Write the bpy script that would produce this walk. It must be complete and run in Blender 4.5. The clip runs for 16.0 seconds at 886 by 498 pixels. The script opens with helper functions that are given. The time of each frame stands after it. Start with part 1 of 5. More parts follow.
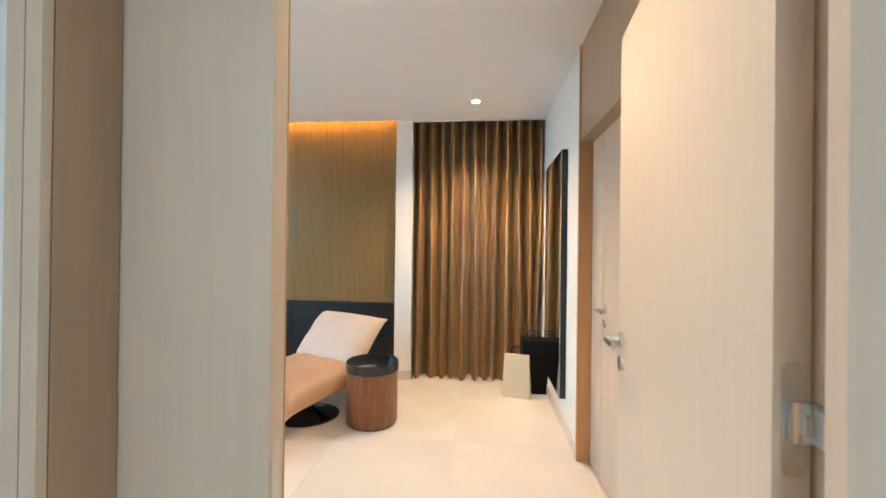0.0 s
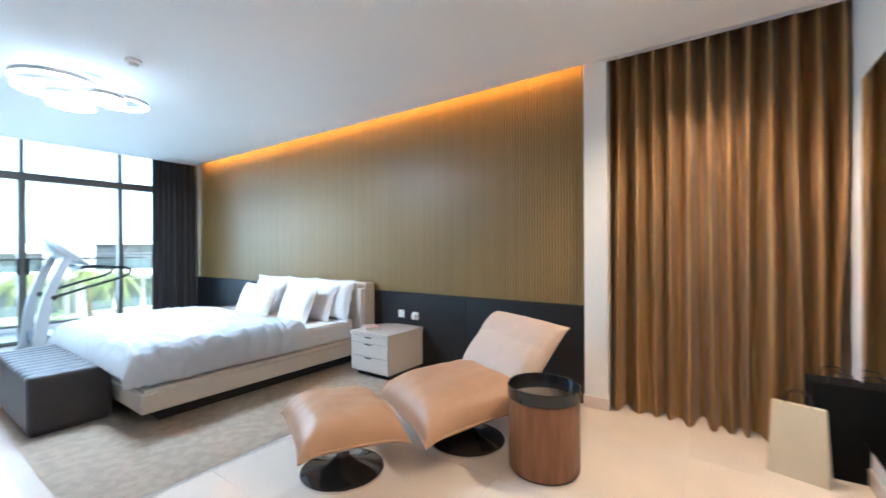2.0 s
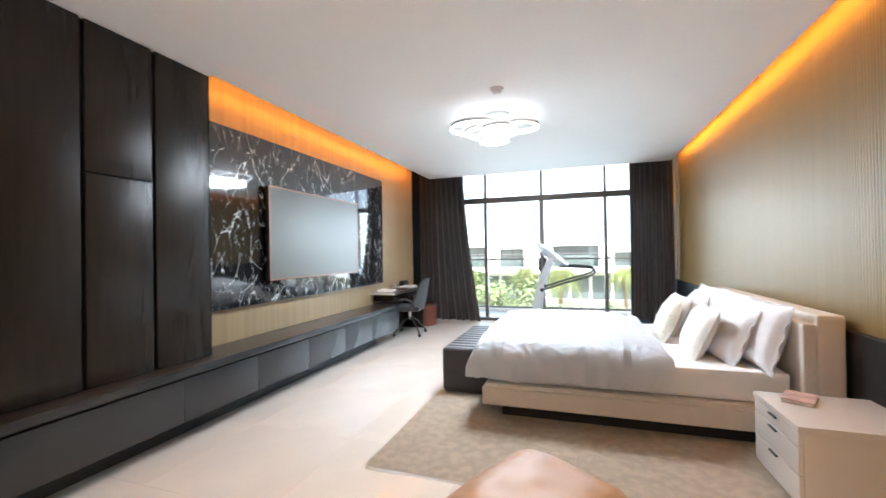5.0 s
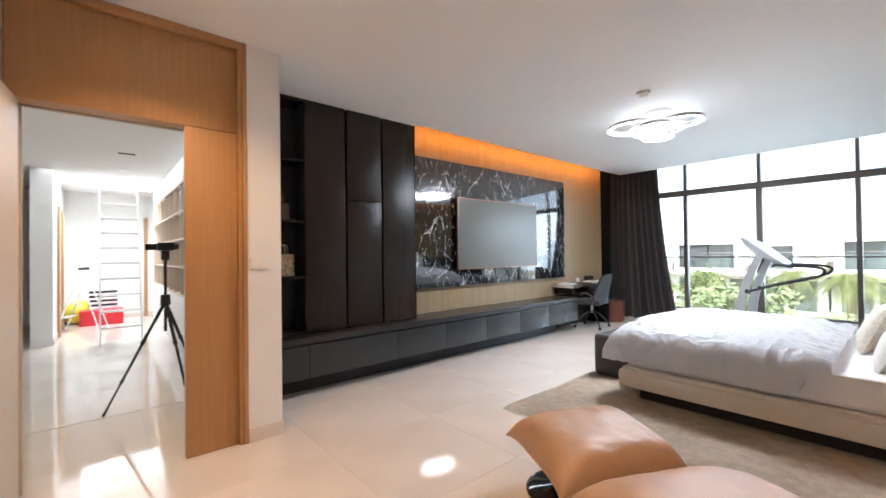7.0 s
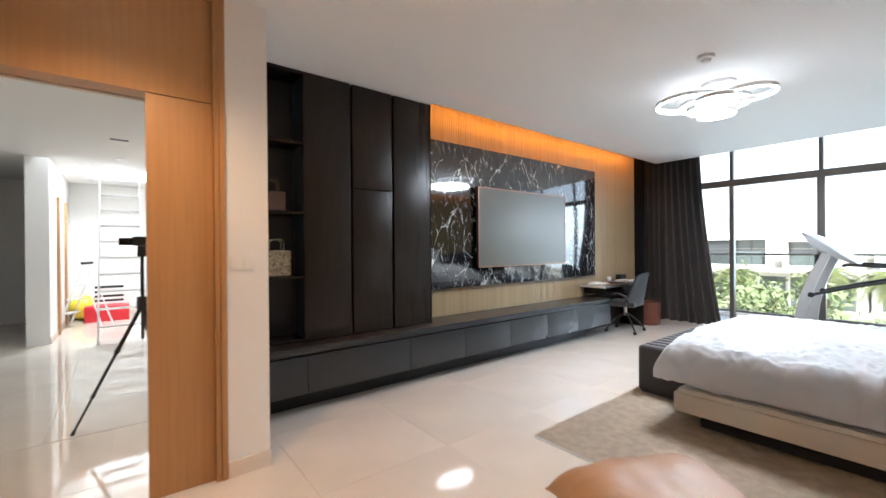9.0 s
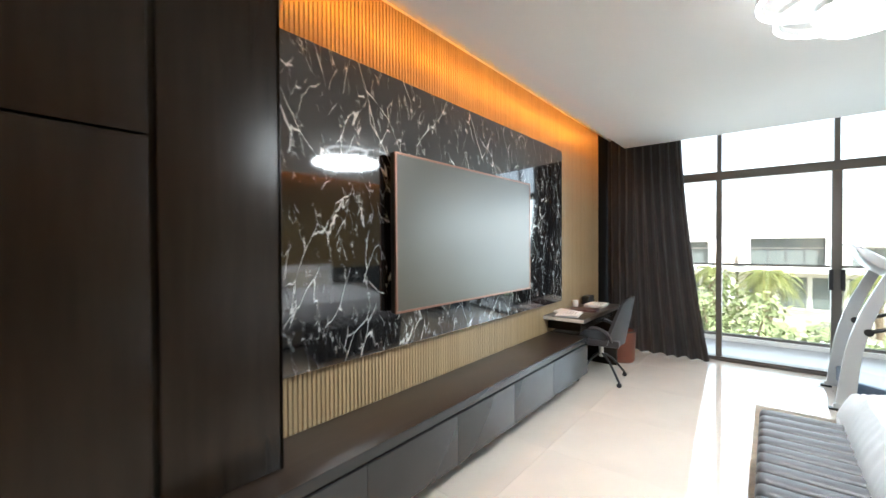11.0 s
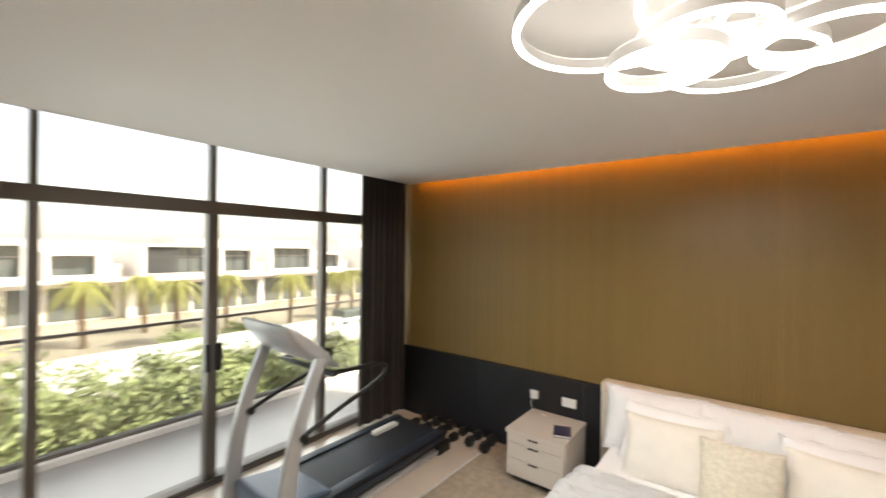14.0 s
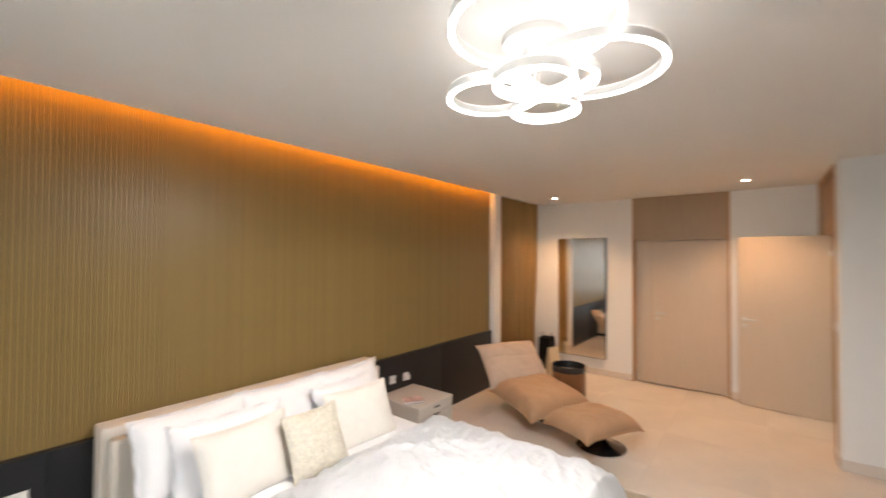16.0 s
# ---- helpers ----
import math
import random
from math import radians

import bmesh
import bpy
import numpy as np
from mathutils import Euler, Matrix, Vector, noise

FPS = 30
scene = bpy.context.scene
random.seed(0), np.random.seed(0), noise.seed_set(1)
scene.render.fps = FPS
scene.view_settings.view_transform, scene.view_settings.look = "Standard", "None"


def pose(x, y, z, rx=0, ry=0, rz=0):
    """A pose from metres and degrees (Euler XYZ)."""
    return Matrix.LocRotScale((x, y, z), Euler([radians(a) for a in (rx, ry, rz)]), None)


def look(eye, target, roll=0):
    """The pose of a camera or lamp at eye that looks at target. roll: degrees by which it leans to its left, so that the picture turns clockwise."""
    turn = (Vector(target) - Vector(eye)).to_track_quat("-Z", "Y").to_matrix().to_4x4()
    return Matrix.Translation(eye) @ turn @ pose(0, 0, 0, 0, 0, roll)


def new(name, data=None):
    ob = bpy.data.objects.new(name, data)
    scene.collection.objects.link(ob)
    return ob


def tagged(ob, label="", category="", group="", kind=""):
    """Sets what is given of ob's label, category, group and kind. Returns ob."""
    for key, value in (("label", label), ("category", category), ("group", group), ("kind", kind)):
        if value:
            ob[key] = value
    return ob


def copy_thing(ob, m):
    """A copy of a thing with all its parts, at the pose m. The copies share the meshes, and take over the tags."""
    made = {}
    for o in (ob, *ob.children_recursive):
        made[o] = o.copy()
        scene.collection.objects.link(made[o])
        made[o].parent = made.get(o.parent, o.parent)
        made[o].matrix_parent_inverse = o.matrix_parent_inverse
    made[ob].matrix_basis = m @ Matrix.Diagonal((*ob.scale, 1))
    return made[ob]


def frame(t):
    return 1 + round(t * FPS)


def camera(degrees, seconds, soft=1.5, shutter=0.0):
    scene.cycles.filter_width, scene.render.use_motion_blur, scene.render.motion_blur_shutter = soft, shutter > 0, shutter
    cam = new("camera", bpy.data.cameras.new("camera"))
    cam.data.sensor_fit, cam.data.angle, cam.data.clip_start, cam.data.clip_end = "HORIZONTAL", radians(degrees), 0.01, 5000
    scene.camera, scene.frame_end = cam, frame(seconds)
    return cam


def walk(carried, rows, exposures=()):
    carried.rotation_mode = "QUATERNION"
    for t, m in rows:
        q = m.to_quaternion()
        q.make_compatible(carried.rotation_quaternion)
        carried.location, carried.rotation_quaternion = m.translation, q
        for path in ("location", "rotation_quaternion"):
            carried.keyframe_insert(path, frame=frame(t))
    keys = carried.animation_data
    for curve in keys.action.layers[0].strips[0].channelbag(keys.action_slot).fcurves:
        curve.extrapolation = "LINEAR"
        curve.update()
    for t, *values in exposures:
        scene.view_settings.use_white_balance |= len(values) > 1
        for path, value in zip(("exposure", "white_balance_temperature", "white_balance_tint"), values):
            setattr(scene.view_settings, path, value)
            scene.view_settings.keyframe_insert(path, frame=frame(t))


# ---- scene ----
cam = camera(95.6, 16.0, shutter=0.4)
PATH = [
    (0, (0.332, 0.399, 1.452), (0.137, 2.389, 1.46), 0.7),
    (0.5, (0.336, 0.501, 1.451), (0.023, 2.476, 1.444), -0.0),
    (1, (0.384, 0.725, 1.451), (-0.135, 2.657, 1.423), -0.4),
    (1.5, (0.36, 1.032, 1.416), (-0.441, 2.864, 1.39), -0.4),
    (2, (0.332, 1.351, 1.353), (-0.814, 2.99, 1.35), -0.3),
    (2.5, (0.334, 1.696, 1.35), (-1.156, 3.031, 1.336), -0.7),
    (3, (0.289, 2.024, 1.331), (-1.469, 2.979, 1.326), -0.6),
    (3.5, (0.214, 2.349, 1.357), (-1.712, 2.887, 1.358), -0.8),
    (4, (0.143, 2.657, 1.371), (-1.853, 2.784, 1.374), -0.9),
    (4.5, (0.092, 2.955, 1.381), (-1.891, 2.691, 1.389), -1.0),
    (5, (0.073, 3.272, 1.391), (-1.825, 2.639, 1.408), -1.0),
    (7.5, (0.474, 4.324, 1.336), (-0.745, 2.739, 1.346), -0.7),
    (8, (0.48, 4.315, 1.325), (-0.714, 2.711, 1.326), -0.7),
    (10.5, (-1.215, 2.4, 1.518), (-2.665, 1.023, 1.495), -0.2),
    (11, (-1.575, 2.032, 1.554), (-3.126, 0.769, 1.529), -0.3),
    (11.5, (-1.965, 1.689, 1.633), (-3.649, 0.609, 1.61), -0.1),
    (12, (-2.389, 1.335, 1.783), (-4.248, 0.595, 1.775), -0.1),
    (12.5, (-2.879, 1.057, 1.86), (-4.87, 0.874, 1.876), 0.5),
    (13, (-3.383, 0.963, 2.058), (-5.332, 1.41, 2.032), 0.8),
    (13.5, (-3.849, 0.888, 2.123), (-5.516, 1.994, 2.099), 1.0),
    (14, (-4.235, 1.055, 2.1), (-5.453, 2.641, 2.097), 0.8),
    (14.5, (-4.791, 1.118, 2.053), (-5.27, 3.059, 2.09), 1.0),
    (15, (-5.179, 1.345, 1.948), (-4.892, 3.322, 2.027), 0.5),
    (15.5, (-5.567, 1.565, 2.046), (-4.548, 3.286, 2.072), 0.8),
    (16, (-5.9, 1.711, 1.969), (-4.329, 2.948, 2.003), 0.3),
]
walk(cam, [(t, look(eye, target, roll)) for t, eye, target, roll in PATH], exposures=[(0, 2.25, 4650, -8), (1, 2.15, 4350, -11), (1.5, 2.1, 4150, -8), (2.5, 1.95, 4800, -3), (3, 1.87, 4750, -5), (3.5, 1.85, 4850, -3), (5, 2.0, 5400, 3), (8, 1.6, 5400, 5), (10.8, 1.75, 5700, 0), (12, 1.6, 6000, 5), (12.8, 1.5, 6500, 5), (13.5, 1.4, 7000, 8), (14.3, 0.95, 6800, 6), (15, 1.5, 6050, 3), (15.5, 1.48, 6500, 6), (16, 1.38, 6500, 8)])

# ---- world, sun, exposure ----
world = bpy.data.worlds.new("world")
scene.world = world
world.use_nodes = True
wn = world.node_tree.nodes
sky = wn.new("ShaderNodeTexSky")
sky.sky_type, sky.sun_disc = "NISHITA", False
sky.sun_elevation, sky.sun_rotation = radians(48), radians(60)
sky.dust_density, sky.ozone_density = 2.6, 0.2
haze = wn.new("ShaderNodeMix")
haze.data_type, haze.blend_type = "RGBA", "ADD"
haze.inputs["Factor"].default_value = 1.0
haze.inputs[7].default_value = (3.6, 3.1, 2.6, 1)
world.node_tree.links.new(sky.outputs[0], haze.inputs[6])
world.node_tree.links.new(haze.outputs[2], wn["Background"].inputs[0])
wn["Background"].inputs[1].default_value = 0.15
sun = new("sun", bpy.data.lights.new("sun", "SUN"))
sun.data.energy, sun.data.angle, sun.data.color = 5.0, radians(0.6), (1, 0.95, 0.86)
sun.matrix_world = look((20, 11.5, 25.5), (0, 0, 0))


def area(name, eye, target, w, h, energy, color):
    ob = new(name, bpy.data.lights.new(name, "AREA"))
    ob.data.shape, ob.data.size, ob.data.size_y = "RECTANGLE", w, h
    ob.data.energy, ob.data.color = energy, color
    ob.matrix_world = look(eye, target)
    return ob


area("window_daylight", (-8.75, 2.55, 1.45), (-2.5, 2.55, -0.6), 4.6, 2.1, 50, (0.86, 0.94, 1.0))
WARM = (1.0, 0.58, 0.29)


def spot(x, y, z, energy, color=WARM, size=80):
    ob = new("downlight_beam", bpy.data.lights.new("downlight_beam", "SPOT"))
    ob.data.energy, ob.data.color, ob.data.spot_size, ob.data.spot_blend, ob.data.shadow_soft_size = energy, color, radians(size), 0.7, 0.045
    ob.matrix_world = look((x, y, z), (x, y + 0.001, 0))
    return ob


SPOTS = [(0.255, 4.28), (0.118, 1.84)]
for sx, sy in SPOTS:
    spot(sx, sy, 2.885, 70 if sy > 3 else 48, WARM, 120)
area("chandelier_down", (-4.31, 2.45, 2.63), (-4.31, 2.45, 0), 0.9, 0.9, 36, (1, 0.96, 0.93)).data.shape = "DISK"
# area fill with no fixture, added to brighten the hall
area("hall_fill", (0.2, -3.2, 2.74), (0.2, -3.2, 0), 1.8, 5.4, 20, (1, 0.94, 0.86))

# ---- materials ----


def mat(name, color, rough=0.5, metal=0.0, vary=0.0, scale=4.0, stretch=(1, 1, 1), bump=0.0, bscale=60.0, bstretch=None,
        emit=0.0, coat=0.0, sheen=0.0, color2=None, spec=0.5):
    m = bpy.data.materials.new(name)
    m.use_nodes = True
    t = m.node_tree
    b = t.nodes["Principled BSDF"]
    b.inputs["Base Color"].default_value = (*color, 1)
    b.inputs["Roughness"].default_value, b.inputs["Metallic"].default_value = rough, metal
    b.inputs["Coat Weight"].default_value, b.inputs["Sheen Weight"].default_value = coat, sheen
    b.inputs["Specular IOR Level"].default_value = spec
    if emit:
        b.inputs["Emission Color"].default_value, b.inputs["Emission Strength"].default_value = (*color, 1), emit
    if vary or bump:
        tc = t.nodes.new("ShaderNodeTexCoord")
    if vary:
        mp, nz, rp = t.nodes.new("ShaderNodeMapping"), t.nodes.new("ShaderNodeTexNoise"), t.nodes.new("ShaderNodeValToRGB")
        mp.inputs["Scale"].default_value = stretch
        nz.inputs["Scale"].default_value, nz.inputs["Detail"].default_value = scale, 6
        c2 = color2 or tuple(c * (1 - vary) for c in color)
        rp.color_ramp.elements[0].color, rp.color_ramp.elements[1].color = (*c2, 1), (*color, 1)
        rp.color_ramp.elements[0].position, rp.color_ramp.elements[1].position = 0.3, 0.7
        t.links.new(tc.outputs["Object"], mp.inputs[0])
        t.links.new(mp.outputs[0], nz.inputs["Vector"])
        t.links.new(nz.outputs["Fac"], rp.inputs[0])
        t.links.new(rp.outputs[0], b.inputs["Base Color"])
    if bump:
        mp2, nz2, bp = t.nodes.new("ShaderNodeMapping"), t.nodes.new("ShaderNodeTexNoise"), t.nodes.new("ShaderNodeBump")
        mp2.inputs["Scale"].default_value = bstretch or stretch
        nz2.inputs["Scale"].default_value = bscale
        nz2.inputs["Detail"].default_value = 4
        bp.inputs["Strength"].default_value, bp.inputs["Distance"].default_value = bump, 0.01
        t.links.new(tc.outputs["Object"], mp2.inputs[0])
        t.links.new(mp2.outputs[0], nz2.inputs["Vector"])
        t.links.new(nz2.outputs["Fac"], bp.inputs["Height"])
        t.links.new(bp.outputs[0], b.inputs["Normal"])
    return m


def vary_by_object(m, amount):
    t = m.node_tree
    b = t.nodes["Principled BSDF"]
    info, hsv, mr = t.nodes.new("ShaderNodeObjectInfo"), t.nodes.new("ShaderNodeHueSaturation"), t.nodes.new("ShaderNodeMapRange")
    mr.inputs["To Min"].default_value, mr.inputs["To Max"].default_value = 1 - amount, 1 + amount
    t.links.new(info.outputs["Random"], mr.inputs["Value"])
    t.links.new(mr.outputs[0], hsv.inputs["Value"])
    if b.inputs["Base Color"].links:
        t.links.new(b.inputs["Base Color"].links[0].from_socket, hsv.inputs["Color"])
    else:
        hsv.inputs["Color"].default_value = b.inputs["Base Color"].default_value
    t.links.new(hsv.outputs[0], b.inputs["Base Color"])
    return m


def marble_black():
    m = mat("black_veined_marble", (0.012, 0.012, 0.013), 0.065)
    t = m.node_tree
    b = t.nodes["Principled BSDF"]
    b.inputs["IOR"].default_value = 2.1
    tc = t.nodes.new("ShaderNodeTexCoord")
    total = None
    for scale, width, power, lean in ((5.6, 0.022, 1.0, 26), (8.0, 0.026, 1.0, -22), (17.0, 0.04, 0.6, 12)):
        mp = t.nodes.new("ShaderNodeMapping")
        mp.vector_type = "TEXTURE"
        mp.inputs["Rotation"].default_value = (0, radians(lean), 0)
        mp.inputs["Scale"].default_value = (0.62, 1, 2.3)
        mp.inputs["Location"].default_value = (0.3 * lean, 0, 0.1 * lean)
        t.links.new(tc.outputs["Object"], mp.inputs[0])
        nz, mx, vo = t.nodes.new("ShaderNodeTexNoise"), t.nodes.new("ShaderNodeMix"), t.nodes.new("ShaderNodeTexVoronoi")
        nz.inputs["Scale"].default_value, nz.inputs["Detail"].default_value = scale * 1.3, 5
        mx.data_type, mx.inputs["Factor"].default_value = "VECTOR", 0.07
        vo.feature, vo.inputs["Scale"].default_value = "DISTANCE_TO_EDGE", scale
        t.links.new(mp.outputs[0], nz.inputs["Vector"])
        t.links.new(mp.outputs[0], mx.inputs[4])
        t.links.new(nz.outputs["Color"], mx.inputs[5])
        t.links.new(mx.outputs[1], vo.inputs["Vector"])
        rp = t.nodes.new("ShaderNodeMapRange")
        rp.inputs["From Min"].default_value, rp.inputs["From Max"].default_value = 0.0, width
        rp.inputs["To Min"].default_value, rp.inputs["To Max"].default_value = power, 0.0
        t.links.new(vo.outputs["Distance"], rp.inputs["Value"])
        ms, gate, mul = t.nodes.new("ShaderNodeTexNoise"), t.nodes.new("ShaderNodeMapRange"), t.nodes.new("ShaderNodeMath")
        ms.inputs["Scale"].default_value, ms.inputs["Detail"].default_value = scale * 0.9, 4
        gate.inputs["From Min"].default_value, gate.inputs["From Max"].default_value = 0.535, 0.60
        mul.operation = "MULTIPLY"
        t.links.new(mp.outputs[0], ms.inputs["Vector"])
        t.links.new(ms.outputs["Fac"], gate.inputs["Value"])
        t.links.new(rp.outputs[0], mul.inputs[0])
        t.links.new(gate.outputs[0], mul.inputs[1])
        if total is None:
            total = mul.outputs[0]
        else:
            add = t.nodes.new("ShaderNodeMath")
            add.operation, add.use_clamp = "ADD", True
            t.links.new(total, add.inputs[0])
            t.links.new(mul.outputs[0], add.inputs[1])
            total = add.outputs[0]
    ramp = t.nodes.new("ShaderNodeValToRGB")
    ramp.color_ramp.elements[0].color, ramp.color_ramp.elements[1].color = (0.010, 0.010, 0.011, 1), (0.76, 0.78, 0.77, 1)
    t.links.new(total, ramp.inputs[0])
    t.links.new(ramp.outputs[0], b.inputs["Base Color"])
    return m


def glass(name, tint=(1, 1, 1), clear=0.93):
    m = bpy.data.materials.new(name)
    m.use_nodes = True
    t = m.node_tree
    t.nodes.remove(t.nodes["Principled BSDF"])
    tr, gl, mx, fr = (t.nodes.new("ShaderNode" + n) for n in ("BsdfTransparent", "BsdfGlossy", "MixShader", "Fresnel"))
    tr.inputs[0].default_value = (*(c * clear for c in tint), 1)
    gl.inputs["Roughness"].default_value = 0.01
    fr.inputs["IOR"].default_value = 1.35
    t.links.new(fr.outputs[0], mx.inputs[0])
    t.links.new(tr.outputs[0], mx.inputs[1])
    t.links.new(gl.outputs[0], mx.inputs[2])
    t.links.new(mx.outputs[0], t.nodes["Material Output"].inputs[0])
    return m


PAINT = mat("white_paint", (0.80, 0.785, 0.76), 0.6, vary=0.03, scale=1.5, bump=0.04, bscale=90)
CEIL = mat("ceiling_paint", (0.82, 0.81, 0.79), 0.75, vary=0.02, scale=1.2)
SKIRT = mat("skirting_stone", (0.72, 0.63, 0.55), 0.25, vary=0.08, scale=3)
FLOOR = vary_by_object(mat("cream_marble", (0.72, 0.64, 0.555), 0.06, vary=0.12, scale=1.6, bump=0.006, bscale=3, coat=0.25), 0.015)
JOINT = mat("joint_filler", (0.67, 0.59, 0.505), 0.6)
SLAT = vary_by_object(mat("slat_veneer", (0.30, 0.20, 0.068), 0.38, vary=0.16, scale=3, stretch=(6, 6, 0.5), bump=0.1, bscale=30, bstretch=(12, 12, 0.5)), 0.05)
# same veneer as SLAT, the cove LED's light put into its paler colour
SLAT_LIT = vary_by_object(mat("slat_veneer_ledlit", (0.42, 0.31, 0.17), 0.33, vary=0.2, scale=3, stretch=(6, 6, 0.5), bump=0.1, bscale=30, bstretch=(12, 12, 0.5)), 0.08)
GAP = mat("slat_backing", (0.028, 0.020, 0.011), 0.7)
PANEL = mat("dark_leatherette", (0.008, 0.009, 0.012), 0.45, vary=0.2, scale=5, bump=0.06, bscale=180)
OAK = mat("pale_door_veneer", (0.60, 0.485, 0.37), 0.42, vary=0.05, scale=6, stretch=(8, 8, 0.35), bump=0.08, bscale=20, bstretch=(14, 14, 0.4))
# frame veneer with the warm downlight's orange put into its colour
OAKD_LAMPLIT = mat("frame_veneer_lamplit", (0.46, 0.245, 0.095), 0.45, vary=0.14, scale=6, stretch=(8, 8, 0.35), bump=0.08, bscale=20, bstretch=(14, 14, 0.4))
# the same frame veneer for parts the warm lamp reaches less, light put into colour
OAKD_LESS_LIT = mat("frame_veneer_less_lit", (0.40, 0.275, 0.165), 0.45, vary=0.12, scale=6, stretch=(8, 8, 0.35), bump=0.08, bscale=20, bstretch=(14, 14, 0.4))
DARK = mat("dark_stained_veneer", (0.021, 0.015, 0.011), 0.26, spec=0.35, vary=0.3, scale=5, stretch=(5, 5, 0.5), bump=0.08, bscale=30, bstretch=(12, 12, 0.6))
DARKTOP = mat("dark_stained_top", (0.045, 0.032, 0.024), 0.28, vary=0.3, scale=5, stretch=(0.5, 5, 5), bump=0.08, bscale=30, bstretch=(0.6, 12, 12))
GREY = mat("grey_lacquer", (0.030, 0.032, 0.034), 0.26, vary=0.06, scale=6)
MATT = mat("flat_black_cloth", (0.010, 0.010, 0.010), 0.95, spec=0.1)
BLACK = mat("matt_black", (0.012, 0.012, 0.012), 0.5)
MARBLE = marble_black()
SCREEN = mat("screen_face", (0.070, 0.063, 0.042), 0.30, vary=0.03, scale=4, spec=1.0)
BEZEL = mat("bronze_bezel", (0.28, 0.15, 0.11), 0.35, metal=0.6)
CURT = mat("taupe_curtain_cloth", (0.072, 0.058, 0.051), 0.55, vary=0.18, scale=5, stretch=(1, 1, 0.3), bump=0.12, bscale=260, sheen=0.2)
CURT2 = mat("bronze_satin_cloth", (0.68, 0.435, 0.165), 0.30, metal=0.38, vary=0.2, scale=5, stretch=(1, 1, 0.3), bump=0.12, bscale=260, sheen=0.2)
LEATHER = mat("tan_leather", (0.47, 0.285, 0.165), 0.47, vary=0.12, scale=5, bump=0.14, bscale=45)
LEATHER2 = mat("pale_cushion_cloth", (0.58, 0.45, 0.355), 0.55, vary=0.08, scale=6, bump=0.18, bscale=40)
SHEET = mat("white_cotton", (0.82, 0.82, 0.83), 0.85, vary=0.03, scale=3, bump=0.1, bscale=90, sheen=0.2)
CREAM = mat("cream_cushion_cloth", (0.74, 0.70, 0.64), 0.85, vary=0.05, scale=9, bump=0.15, bscale=120)
FUR = mat("shaggy_cream_cloth", (0.70, 0.64, 0.53), 0.95, vary=0.2, scale=40, bump=0.9, bscale=90)
BEDL = mat("cream_bed_leather", (0.66, 0.60, 0.52), 0.42, vary=0.06, scale=6, bump=0.1, bscale=70)
TUFT = mat("charcoal_upholstery", (0.042, 0.036, 0.038), 0.5, vary=0.15, scale=8, bump=0.1, bscale=140, sheen=0.25)
RUG = mat("mottled_silk_rug", (0.66, 0.555, 0.42), 0.8, vary=0.4, scale=15, bump=0.6, bscale=110, sheen=0.4, color2=(0.545, 0.45, 0.335))
RUG.node_tree.nodes["Color Ramp"].color_ramp.elements[0].position = 0.40
RUG.node_tree.nodes["Color Ramp"].color_ramp.elements[1].position = 0.60
NSL = mat("gloss_cream_lacquer", (0.62, 0.57, 0.51), 0.16, coat=0.4, vary=0.02, scale=3)
CHROME = mat("chrome", (0.75, 0.75, 0.76), 0.12, metal=1)
STEEL = mat("brushed_steel", (0.62, 0.60, 0.57), 0.3, metal=1, bump=0.03, bscale=80)
SHELL = mat("pale_grey_shell", (0.14, 0.15, 0.16), 0.35)
BLACKGL = mat("black_gloss", (0.012, 0.013, 0.015), 0.08, coat=0.5)
WALNUT = mat("walnut_veneer", (0.25, 0.105, 0.04), 0.4, vary=0.35, scale=5, stretch=(5, 5, 0.6), bump=0.08, bscale=25, bstretch=(14, 14, 0.5))
ALU = mat("bronze_aluminium", (0.13, 0.115, 0.10), 0.4, metal=0.4)
SILVER = mat("silver_paint", (0.50, 0.51, 0.52), 0.35, metal=0.3, vary=0.04, scale=5)
BELT = mat("black_belt_rubber", (0.018, 0.02, 0.026), 0.55, bump=0.15, bscale=300)
DECKB = mat("blue_black_plastic", (0.014, 0.020, 0.032), 0.4)
COVERB = mat("blue_grey_plastic", (0.06, 0.085, 0.13), 0.35)
BLUE = mat("blue_trim", (0.03, 0.09, 0.22), 0.35)
LED = mat("led_diffuser", (1.0, 0.95, 0.93), 0.5, emit=3)
LED_UP = mat("led_upper_strip", (1.0, 0.95, 0.93), 0.5, emit=0.8)
AMBER = mat("amber_led_strip", (1.0, 0.38, 0.03), 0.5, emit=6)
BULB = mat("downlight_lamp", (1.0, 0.82, 0.6), 0.5, emit=30)
PLASTIC = mat("white_plastic", (0.78, 0.77, 0.74), 0.35, vary=0.02)
PAPER = mat("paper", (0.78, 0.77, 0.74), 0.8, vary=0.05, scale=20)
KRAFT = mat("cream_bag_paper", (0.62, 0.54, 0.38), 0.6, vary=0.08, scale=6, bump=0.1, bscale=12)
MIRROR = mat("mirror_silver", (0.92, 0.92, 0.92), 0.01, metal=1)
RED = mat("red_plastic", (0.62, 0.02, 0.03), 0.35, vary=0.1)
YELLOW = mat("yellow_vinyl", (0.75, 0.6, 0.03), 0.4, vary=0.1)
WHITEM = mat("white_painted_metal", (0.78, 0.78, 0.77), 0.35, vary=0.03)
NICHE = mat("shelf_back_veneer", (0.50, 0.36, 0.27), 0.5, vary=0.12, scale=5, stretch=(6, 6, 0.5))
GLASS = glass("window_glass")
RAILG = glass("rail_glass", (0.92, 0.95, 0.93), 0.95)
HOUSEW = mat("white_render", (0.80, 0.77, 0.72), 0.8, vary=0.08, scale=0.5, bump=0.1, bscale=6)
